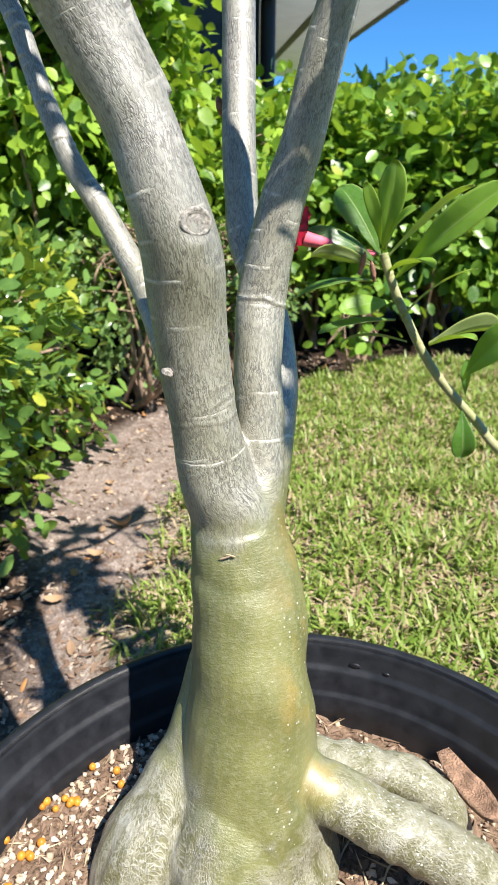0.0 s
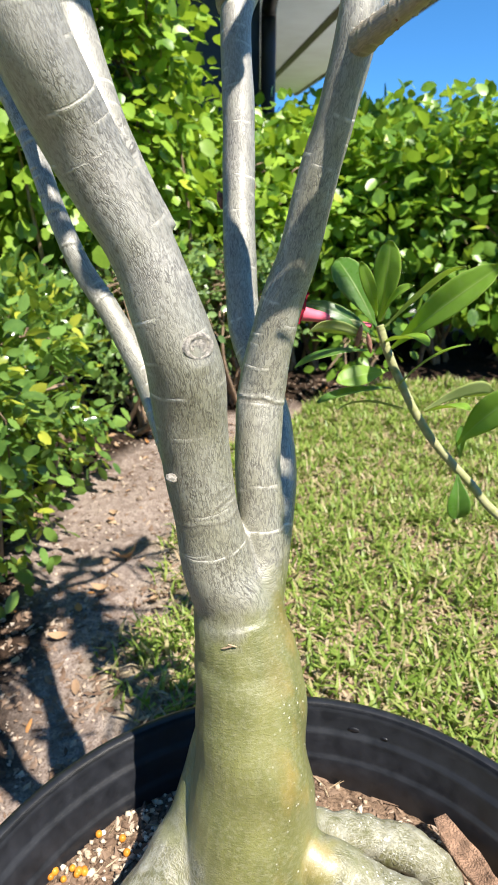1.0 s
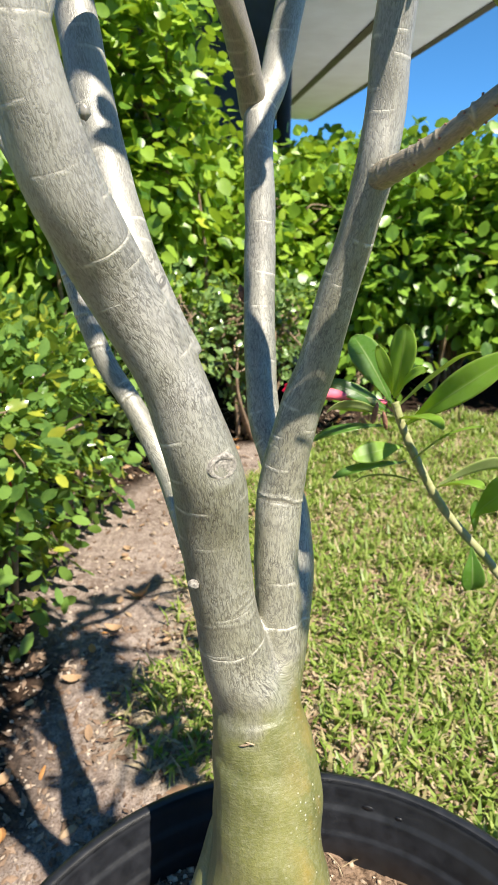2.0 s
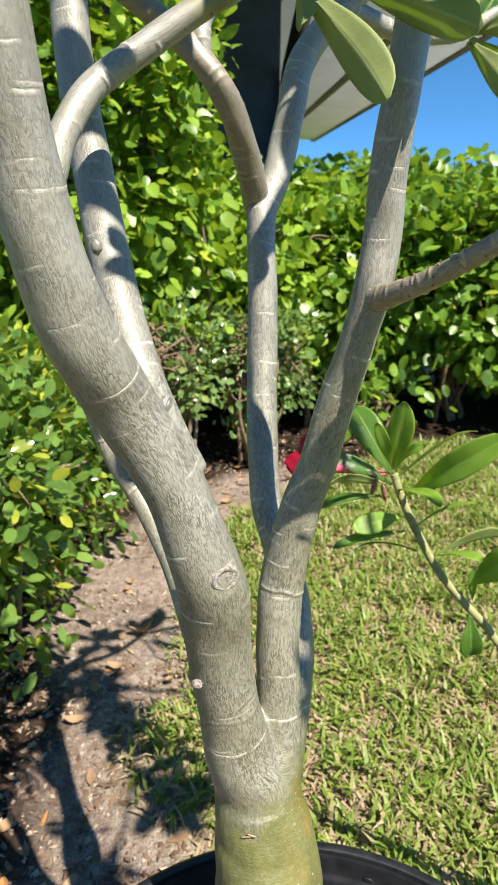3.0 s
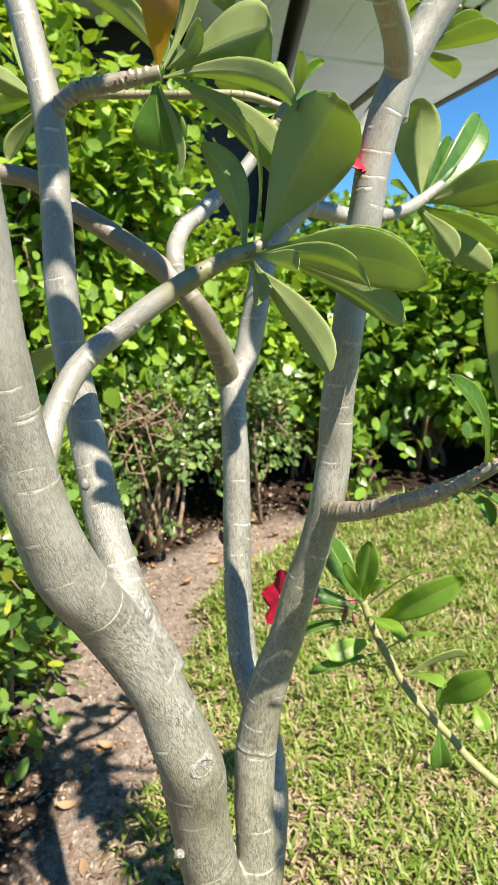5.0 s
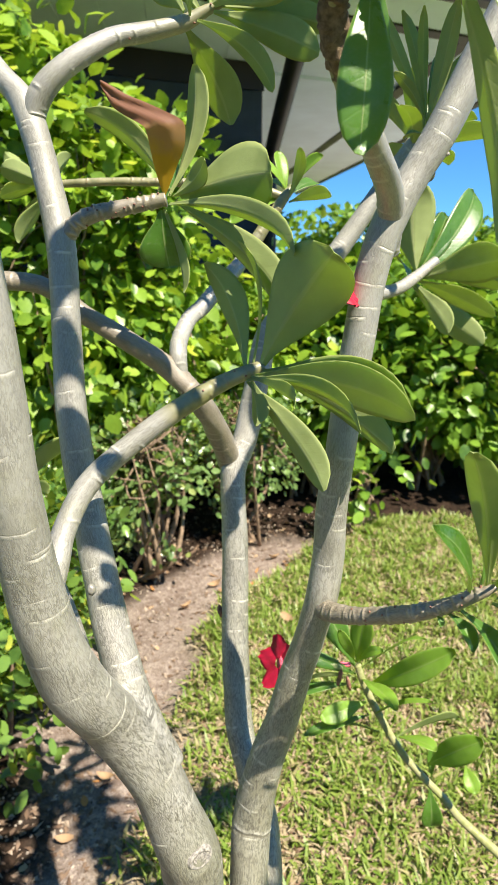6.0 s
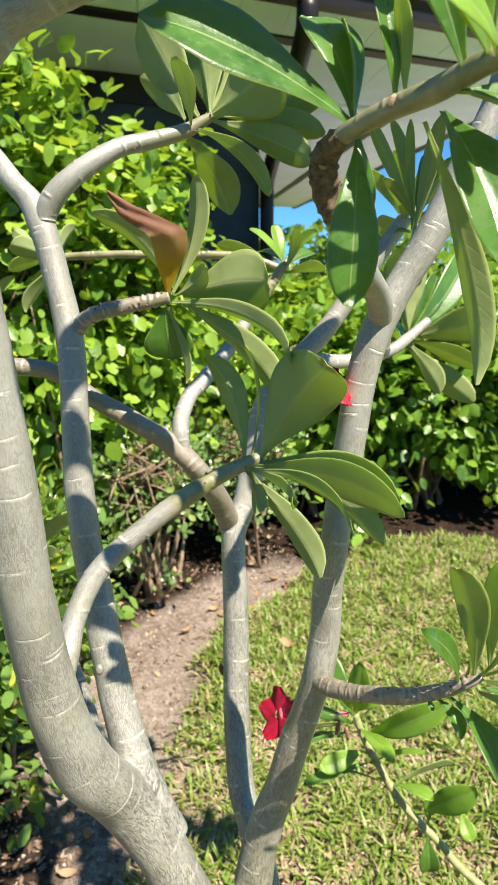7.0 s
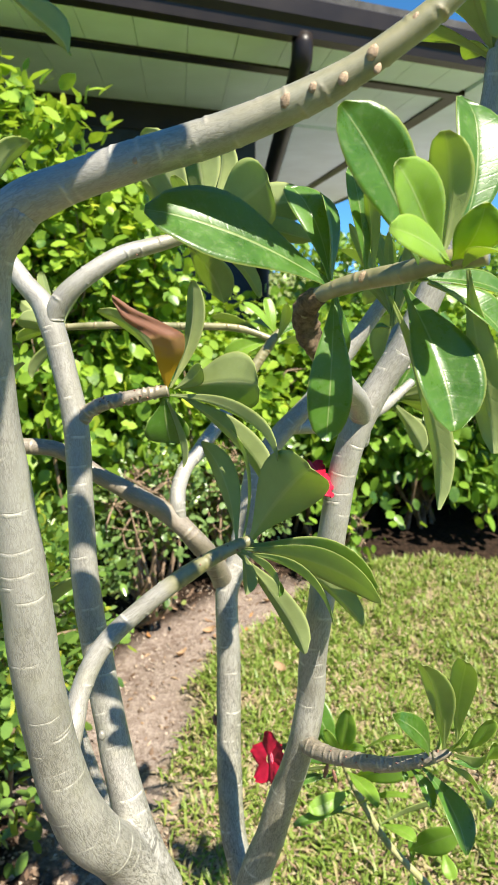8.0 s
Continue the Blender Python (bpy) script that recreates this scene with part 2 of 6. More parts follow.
    low = m.ramp(m.math("ADD", m.math("SUBTRACT", z, m.ramp(x, 0.008, 0.045, 0.0, 0.035)), m.math("MULTIPLY", m.math("SUBTRACT", m.noise(p, 30.0, 4, 0.6), 0.5), 0.07)), 0.622, 0.594)
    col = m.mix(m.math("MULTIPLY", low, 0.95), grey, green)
    # roots: olive skin under a flaky pale crackle
    cell = m.math("ADD", m.voronoi(m.scaled(b, (430.0, 430.0, 230.0)), 1.0, "DISTANCE_TO_EDGE"), m.math("MULTIPLY", m.math("SUBTRACT", m.noise(p, 300.0, 4, 0.6), 0.5), 0.60))
    crack = m.ramp(cell, 0.02, 0.20, 0.5, 0.0)
    streak = m.noise(m.scaled(b, (60.0, 60.0, 40.0)), 1.0, 6, 0.65, 0.6)
    flake = m.math("MAXIMUM", m.ramp(streak, 0.50, 0.66, 0.0, 0.75), m.math("MULTIPLY", crack, m.ramp(streak, 0.30, 0.42)))
    pale = m.mix(flake, m.mix(m.ramp(streak, 0.3, 0.55), (0.115, 0.112, 0.038), (0.225, 0.21, 0.12)), m.mix(m.ramp(m.noise(p, 120.0, 4), 0.35, 0.65), (0.32, 0.31, 0.26), (0.50, 0.49, 0.44)))
    base = m.math("ADD", z, m.math("MULTIPLY", m.math("SUBTRACT", m.noise(p, 34.0, 5, 0.6), 0.5), 0.12))
    base = m.math("ADD", base, m.math("MULTIPLY", m.ramp(m.math("ABSOLUTE", m.math("SUBTRACT", x, 0.03)), 0.02, 0.06, 0.03, -0.02), 1.0))
    base = m.math("MULTIPLY", m.ramp(base, 0.425, 0.390), m.ramp(x, 0.03, 0.08, 1.0, 0.9))
    col = m.mix(base, col, pale)
    speck = m.ramp(m.voronoi(p, 180.0), 0.19, 0.14)
    speck = m.math("MULTIPLY", speck, m.math("MULTIPLY", low, m.math("MULTIPLY", m.ramp(m.noise(p, 17.0, 1), 0.46, 0.58), m.ramp(x, 0.030, 0.060, 0.02, 1.0))))
    col = m.mix(speck, col, (0.72, 0.70, 0.58))
    olive = m.mix(m.ramp(m.noise(p, 70.0, 3), 0.35, 0.65), (0.17, 0.165, 0.060), (0.30, 0.270, 0.135))
    olive = m.mix(m.math("MULTIPLY", line, 0.7), olive, (0.30, 0.19, 0.10))
    col = m.mix(yg, col, olive)
    m.set(Base_Color=col, Roughness=m.math("SUBTRACT", m.ramp(low, 0, 1, 0.50, 0.46), m.math("MULTIPLY", base, -0.02)), Specular_IOR_Level=0.8)
    m.set(Coat_Weight=m.math("MULTIPLY", m.ramp(low, 0, 1, 0.85, 0.80), m.ramp(base, 0, 1, 1.0, 0.22)), Coat_Roughness=m.ramp(low, 0, 1, 0.46, 0.43), Coat_IOR=1.6)
    fine = m.math("SUBTRACT", 1.0, m.math("MAXIMUM", m.math("MULTIPLY", low, 0.92), m.math("MULTIPLY", yg, 0.75)))
    h = m.math("MULTIPLY", m.math("MULTIPLY", wrinkle, -0.40), fine)
    h = m.math("ADD", h, m.math("SUBTRACT", m.math("MULTIPLY", line, 0.6), m.math("MULTIPLY", groove, 0.5)))
    h = m.math("ADD", h, m.math("MULTIPLY", m.ramp(band, 0.4, 0.65, 0.0, 0.12), low))
    h = m.math("ADD", h, m.math("MULTIPLY", speck, 0.8))
    h = m.math("ADD", h, m.math("MULTIPLY", m.noise(m.scaled(b, (520.0, 520.0, 520.0)), 1.0, 4, 0.6), m.math("MULTIPLY", low, 1.0)))
    h = m.math("SUBTRACT", h, m.math("MULTIPLY", m.ramp(m.noise(m.scaled(b, (520.0, 520.0, 240.0)), 1.0, 3, 0.6, 1.2), 0.36, 0.50, 1.2, 0.0), base))
    h = m.math("ADD", h, m.math("MULTIPLY", m.math("ADD", m.math("MULTIPLY", streak, 1.6), m.math("MULTIPLY", flake, 1.0)), m.math("MULTIPLY", base, 1.2)))
    m.bump(h, 0.7, 0.0008)
    return m.m


def stem_material():
    m = Mat("young_stem")
    b, p = m.attr("bark"), m.pos()
    n = m.noise(p, 90.0, 3)
    ring = m.noise(m.scaled(b, (20.0, 20.0, 150.0)), 1.0, 2)
    col = m.mix(m.ramp(n, 0.35, 0.65), (0.27, 0.29, 0.10), (0.38, 0.36, 0.19))
    col = m.mix(m.ramp(ring, 0.60, 0.72, 0.0, 0.3), col, (0.22, 0.15, 0.08))
    m.set(Base_Color=col, Roughness=0.45)
    m.bump(m.math("ADD", ring, m.math("MULTIPLY", n, 0.5)), 0.5, 0.001)
    return m.m


def leaf_material(name, a, c, rough, glow, share, spec=0.5, rib_width=0.035, rib_share=0.55):
    """a, c: two greens between which leaves vary; the midrib and veins are pale."""
    m = Mat(name)
    q = m.attr("leaf")
    u, v, _ = m.sep(q)
    au = m.math("ABSOLUTE", u)
    rib = m.ramp(m.math("ADD", au, m.math("MULTIPLY", v, 0.03)), rib_width, rib_width + 0.03, 1.0, 0.0)
    vein = m.math("SINE", m.math("MULTIPLY", m.math("SUBTRACT", v, m.math("MULTIPLY", au, 0.10)), 75.0))
    vein = m.ramp(vein, 0.80, 1.0)
    blot = m.noise(m.pos(), 55.0, 3)
    col = m.mix(m.rand(), a, c)
    col = m.mix(m.ramp(blot, 0.35, 0.7, 0.0, 0.4), col, tuple(min(1.0, k * 1.45) for k in c))
    col = m.mix(m.math("MULTIPLY", vein, 0.06), col, (0.30, 0.38, 0.14))
    edge = m.ramp(au, 0.93, 0.99)
    col = m.mix(m.math("MULTIPLY", edge, 0.55), col, (0.45, 0.46, 0.16))
    col = m.mix(m.math("MULTIPLY", rib, rib_share), col, (0.48, 0.52, 0.25))
    net = m.voronoi(m.scaled(m.pos(), (330.0, 330.0, 330.0)), 1.0, "DISTANCE_TO_EDGE")
    wave = m.noise(m.pos(), 85.0, 2)
    dust = m.noise(m.pos(), 240.0, 4, 0.65)
    col = m.mix(m.ramp(dust, 0.52, 0.72, 0.0, 0.22), col, (0.38, 0.40, 0.25))
    m.set(Base_Color=col, Roughness=m.math("ADD", m.ramp(blot, 0.3, 0.7, rough, rough + 0.16), m.ramp(dust, 0.4, 0.7, 0.0, 0.12)), Specular_IOR_Level=spec)
    relief = m.math("ADD", m.math("MULTIPLY", vein, -0.25), m.math("MULTIPLY", rib, 0.8))
    relief = m.math("ADD", relief, m.math("ADD", m.math("MULTIPLY", wave, 1.6), m.ramp(net, 0.0, 0.12, -0.16, 0.0)))
    m.bump(relief, 0.20, 0.0009)
    m.translucent(m.mix(0.85, col, glow), share)
    return m.m


def hedge_leaf_material(name, dark, light, yellow, share_yellow, rough, gl):
    m = Mat(name)
    r = m.island()
    col = m.mix(r, dark, light)
    r2 = m.math("FRACT", m.math("MULTIPLY", r, 17.31))
    col = m.mix(m.ramp(r2, 1.0 - share_yellow, 1.0 - share_yellow * 0.5), col, yellow)
    col = m.mix(m.ramp(m.noise(m.pos(), 60.0, 2), 0.4, 0.7, 0.0, 0.35), col, light)
    m.set(Base_Color=col, Roughness=rough, Specular_IOR_Level=0.5)
    m.bump(m.noise(m.pos(), 120.0, 2), 0.2, 0.001)
    m.translucent(m.mix(0.5, col, gl), 0.34)
    return m.m


def plain(name, colour, rough, spec=0.4, vary=0.25, scale=20.0, bump=0.2, dist=0.001, metal=0.0):
    m = Mat(name)
    n = m.noise(m.pos(), scale, 4)
    lo, hi = tuple(c * (1 - vary) for c in colour), tuple(min(1.0, c * (1 + vary)) for c in colour)
    m.set(Base_Color=m.mix(m.ramp(n, 0.3, 0.7), lo, hi), Roughness=m.ramp(n, 0.3, 0.7, rough - 0.06, rough + 0.06), Specular_IOR_Level=spec, Metallic=metal)
    m.bump(m.noise(m.pos(), scale * 6, 3), bump, dist)
    return m.m


def island_material(name, a, c, rough, third=None, share=0.0, spec=0.3, see=0.0):
    m = Mat(name)
    r = m.island()
    col = m.mix(r, a, c)
    if third:
        r2 = m.math("FRACT", m.math("MULTIPLY", r, 23.7))
        col = m.mix(m.ramp(r2, 1 - share, 1 - share + 0.02), col, third)
    col = m.mix(m.ramp(m.noise(m.pos(), 300.0, 2), 0.35, 0.7, 0.0, 0.3), col, a)
    m.set(Base_Color=col, Roughness=rough, Specular_IOR_Level=spec)
    if see:
        m.translucent(col, see)
    return m.m


def ground_material():
    m = Mat("bed_soil")
    p = m.pos()
    n1, n2, n3 = m.noise(p, 6.0, 5), m.noise(p, 45.0, 5, 0.65), m.noise(p, 220.0, 3)
    col = m.mix(m.ramp(n1, 0.35, 0.65), (0.180, 0.133, 0.110), (0.285, 0.226, 0.192))
    col = m.mix(m.ramp(n2, 0.45, 0.62, 0.0, 0.6), col, (0.43, 0.36, 0.315))
    col = m.mix(m.ramp(n3, 0.52, 0.62, 0.0, 0.6), col, (0.10, 0.065, 0.045))
    # near-black soil: dark mulch, plus the shade under the hedge painted as colour
    mulch_and_shade = m.attr("mulch_and_shade", "Fac")
    col = m.mix(mulch_and_shade, col, m.mix(m.ramp(n2, 0.4, 0.62), (0.012, 0.008, 0.005), (0.05, 0.030, 0.020)))
    lawn = m.attr("lawn", "Fac")
    col = m.mix(m.math("MULTIPLY", lawn, 0.85), col, m.mix(m.ramp(n2, 0.4, 0.6), (0.16, 0.165, 0.055), (0.36, 0.30, 0.17)))
    gx, gy, _ = m.sep(p)
    away = m.math("SQRT", m.math("ADD", m.math("POWER", m.math("SUBTRACT", gx, 0.6), 2.0), m.math("POWER", m.math("SUBTRACT", gy, 1.6), 2.0)))
    col = m.mix(m.math("MULTIPLY", lawn, m.ramp(away, 1.8, 3.4, 0.0, 0.8)), col, m.mix(m.ramp(n2, 0.4, 0.6), (0.11, 0.16, 0.035), (0.21, 0.25, 0.075)))
    # added pale grey strip, unseen behind the hedge, reflecting light up to the soffit
    col = m.mix(m.attr("bounce_strip", "Fac"), col, m.mix(m.ramp(n2, 0.4, 0.6), (0.42, 0.42, 0.40), (0.54, 0.54, 0.52)))
    m.set(Base_Color=col, Roughness=0.95, Specular_IOR_Level=0.15)
    m.bump(m.math("ADD", n2, m.math("MULTIPLY", n3, 0.5)), 0.9, 0.012)
    return m.m


BARK, STEM = bark_material(), stem_material()
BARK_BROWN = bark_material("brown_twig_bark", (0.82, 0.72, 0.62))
LEAF_TOP = leaf_material("leaf_top", (0.032, 0.100, 0.015), (0.078, 0.190, 0.028), 0.23, (0.66, 0.88, 0.10), 0.36, 0.8)
LEAF_UNDER = leaf_material("leaf_under", (0.30, 0.355, 0.135), (0.37, 0.425, 0.18), 0.45, (0.64, 0.77, 0.20), 0.40, 0.4, 0.070, 0.95)
LEAF_YOUNG = leaf_material("young_leaf_top", (0.17, 0.315, 0.042), (0.235, 0.39, 0.065), 0.26, (0.75, 0.95, 0.08), 0.48)
HEDGE_LIME = hedge_leaf_material("lime_foliage", (0.048, 0.135, 0.016), (0.325, 0.485, 0.055), (0.46, 0.52, 0.05), 0.05, 0.38, (0.56, 0.75, 0.04))
HEDGE_DEEP = hedge_leaf_material("deep_foliage", (0.032, 0.095, 0.014), (0.24, 0.41, 0.05), (0.42, 0.49, 0.05), 0.05, 0.36, (0.48, 0.68, 0.04))
HEDGE_SMALL = hedge_leaf_material("small_foliage", (0.065, 0.13, 0.04), (0.24, 0.36, 0.12), (0.42, 0.48, 0.16), 0.10, 0.26, (0.40, 0.55, 0.05))
HEDGE_GLOSS = hedge_leaf_material("glossy_foliage", (0.050, 0.120, 0.030), (0.20, 0.33, 0.07), (0.46, 0.48, 0.06), 0.14, 0.18, (0.50, 0.62, 0.03))
TWIG = plain("twig_bark", (0.27, 0.19, 0.13), 0.8, 0.2, 0.4, 40.0)
PLASTIC = plain("black_plastic", (0.012, 0.013, 0.0165), 0.42, 0.5, 0.35, 60.0, 0.10)
GUTTER = plain("brown_aluminium", (0.020, 0.014, 0.012), 0.45, 0.35, 0.2, 4.0, 0.05)
SOFFIT = plain("soffit_vinyl", (0.76, 0.86, 0.93), 0.6, 0.3, 0.06, 3.0, 0.05)
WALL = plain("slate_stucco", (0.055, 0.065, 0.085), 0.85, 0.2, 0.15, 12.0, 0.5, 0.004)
STUCCO = plain("beige_stucco", (0.66, 0.59, 0.48), 0.9, 0.2, 0.12, 9.0, 0.5, 0.003)
ROOFM = plain("roof_shingle", (0.09, 0.085, 0.08), 0.9, 0.2, 0.3, 15.0, 0.6, 0.004)
GROUND = ground_material()
GRASS = island_material("grass_blade", (0.165, 0.27, 0.036), (0.39, 0.465, 0.118), 0.42, (0.52, 0.44, 0.23), 0.18, 0.4, 0.42)
STRAW = island_material("dry_thatch", (0.35, 0.265, 0.165), (0.49, 0.395, 0.265), 0.8, (0.24, 0.15, 0.10), 0.25, 0.2, 0.15)
CHIP = island_material("bark_chip", (0.10, 0.060, 0.038), (0.27, 0.185, 0.13), 0.85, (0.42, 0.33, 0.25), 0.16)
PEBBLE = island_material("soil_crumb", (0.16, 0.115, 0.085), (0.40, 0.33, 0.27), 0.9, (0.50, 0.42, 0.34), 0.2)
PERLITE = island_material("perlite_grain", (0.40, 0.30, 0.21), (0.60, 0.50, 0.38), 0.85, (0.70, 0.64, 0.54), 0.14)
PRILL = island_material("fertiliser_bead", (0.48, 0.17, 0.02), (0.60, 0.26, 0.03), 0.35)
DRYLEAF = island_material("fallen_leaf", (0.28, 0.17, 0.10), (0.52, 0.38, 0.24), 0.75, (0.50, 0.24, 0.08), 0.2, 0.3, 0.2)
PETAL = plain("red_petal", (0.40, 0.008, 0.032), 0.5, 0.3, 0.25, 60.0, 0.2)
PETAL_PINK = plain("pink_petal", (0.78, 0.14, 0.20), 0.5, 0.3, 0.3, 40.0, 0.2)
SCAR = plain("pale_scar_wood", (0.46, 0.42, 0.37), 0.5, 0.4, 0.55, 420.0, 1.0, 0.0016)
CORK = plain("corky_bark", (0.24, 0.17, 0.11), 0.8, 0.2, 0.5, 260.0, 1.0, 0.002)
NODE = plain("leaf_node", (0.42, 0.30, 0.20), 0.6, 0.3, 0.3, 200.0, 0.5)
ROOTLET = plain("rootlet_skin", (0.42, 0.36, 0.25), 0.7, 0.3, 0.35, 150.0, 0.5)
FIBRE = island_material("root_fibre", (0.30, 0.22, 0.13), (0.56, 0.46, 0.31), 0.8)
BARKCHUNK = plain("bark_chunk", (0.34, 0.21, 0.14), 0.8, 0.25, 0.45, 90.0, 1.0, 0.003)
DARKSCAR = plain("brown_scar", (0.28, 0.14, 0.10), 0.7, 0.3, 0.4, 300.0, 0.6)

# ---- ground ----
EDGE_Y = [-2.0, 0.5, 0.85, 1.04, 1.30, 1.46, 1.71, 1.92, 2.10, 2.33, 2.65, 2.80]
EDGE_X = [-0.30, -0.22, -0.24, -0.38, -0.33, -0.31, -0.25, -0.29, -0.18, -0.04, 0.20, 0.45]


def lawn_share(x, y):
    """1 on the lawn, 0 in the planting bed, soft between."""
    x, y = np.asarray(x, float), np.asarray(y, float)
    side = np.interp(y, EDGE_Y, EDGE_X) + 0.035 * np.sin(11 * y) + 0.02 * np.sin(31 * y + 1)
    a = np.clip((x - side) / np.interp(y, [0.6, 1.5, 1.9], [0.30, 0.26, 0.09]), 0, 1)
    b = np.clip((2.95 + 0.10 * x + 0.03 * np.sin(9 * x) - y) / 0.10, 0, 1)
    return a * b


def ground_z(x, y):
    x, y = np.asarray(x, float), np.asarray(y, float)
    lumps = 0.010 * np.sin(5.1 * x + 1.3) * np.sin(4.3 * y) + 0.006 * np.sin(13 * x + 2) * np.sin(11 * y + 1)
    fade = np.clip((6 - np.hypot(x, y - 1)) / 3, 0, 1)
    return (-0.075 + 0.055 * lawn_share(x, y)) * 1.0 + lumps * fade


def build_ground():
    gx = np.r_[-400, -120, -40, -15, -7, np.arange(-4, 4.01, 0.05), 7, 15, 40, 120, 400]
    gy = np.r_[-400, -120, -40, -12, -5, np.arange(-2, 6.01, 0.05), 9, 15, 40, 120, 400]
    X, Y = np.meshgrid(gx, gy, indexing="ij")
    rg = np.random.RandomState(3)
    near = (np.hypot(X, Y - 1) < 4)
    Z = ground_z(X, Y) + near * rg.normal(0, 0.004, X.shape) * (1 - lawn_share(X, Y))
    n, k = len(gx), len(gy)
    i, j = np.meshgrid(np.arange(n - 1), np.arange(k - 1), indexing="ij")
    f = np.stack([i * k + j, (i + 1) * k + j, (i + 1) * k + j + 1, i * k + j + 1], -1).reshape(-1, 4).tolist()
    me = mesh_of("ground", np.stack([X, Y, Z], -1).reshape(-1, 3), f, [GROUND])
    at = me.attributes.new("lawn", "FLOAT", "POINT")
    at.data.foreach_set("value", np.maximum.reduce([lawn_share(X, Y), np.clip((Y - 9.0) / 2, 0, 1), np.clip((-2.4 - X) / 0.3, 0, 1), np.clip((-0.6 - Y) / 0.3, 0, 1)]).astype(np.float32).ravel())
    # dark mulch in the left bed; shade below hedge and shrubs painted in
    at = me.attributes.new("mulch_and_shade", "FLOAT", "POINT")
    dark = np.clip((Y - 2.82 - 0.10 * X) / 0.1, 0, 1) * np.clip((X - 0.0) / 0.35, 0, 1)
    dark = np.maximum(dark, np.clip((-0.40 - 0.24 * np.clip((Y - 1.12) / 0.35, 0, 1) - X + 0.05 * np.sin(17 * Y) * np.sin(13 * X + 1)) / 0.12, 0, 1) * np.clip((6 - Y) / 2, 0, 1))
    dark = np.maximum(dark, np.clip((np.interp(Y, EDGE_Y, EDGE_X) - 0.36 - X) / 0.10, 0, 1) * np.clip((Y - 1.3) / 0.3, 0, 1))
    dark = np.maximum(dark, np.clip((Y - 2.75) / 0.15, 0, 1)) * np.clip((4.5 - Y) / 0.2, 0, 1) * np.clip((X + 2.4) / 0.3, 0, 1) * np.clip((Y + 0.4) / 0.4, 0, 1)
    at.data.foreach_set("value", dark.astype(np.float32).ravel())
    # where the added light-reflecting strip lies, along the house below the eaves
    value_attr(me, "bounce_strip", np.clip((Y - 0.30 * X - 4.15) / 0.06, 0, 1) * np.clip((7.5 - Y + 0.49 * X) / 0.3, 0, 1) * np.clip((X + 5) / 0.3, 0, 1) * np.clip((6.5 - X) / 0.3, 0, 1))
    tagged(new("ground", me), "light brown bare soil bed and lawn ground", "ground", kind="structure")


def scatter(name, pts, build, mat, label, category, smooth=False):
    """One object out of many small pieces: build(i) gives points and faces about the origin."""
    V, F, k = [], [], 0
    for i, p in enumerate(pts):
        v, f = build(i)
        V.append(v + p)
        F += [tuple(a + k for a in q) for q in f]
        k += len(v)
    return tagged(new(name, mesh_of(name, np.vstack(V), F, [mat], smooth=smooth)), label, category, kind="stuff")


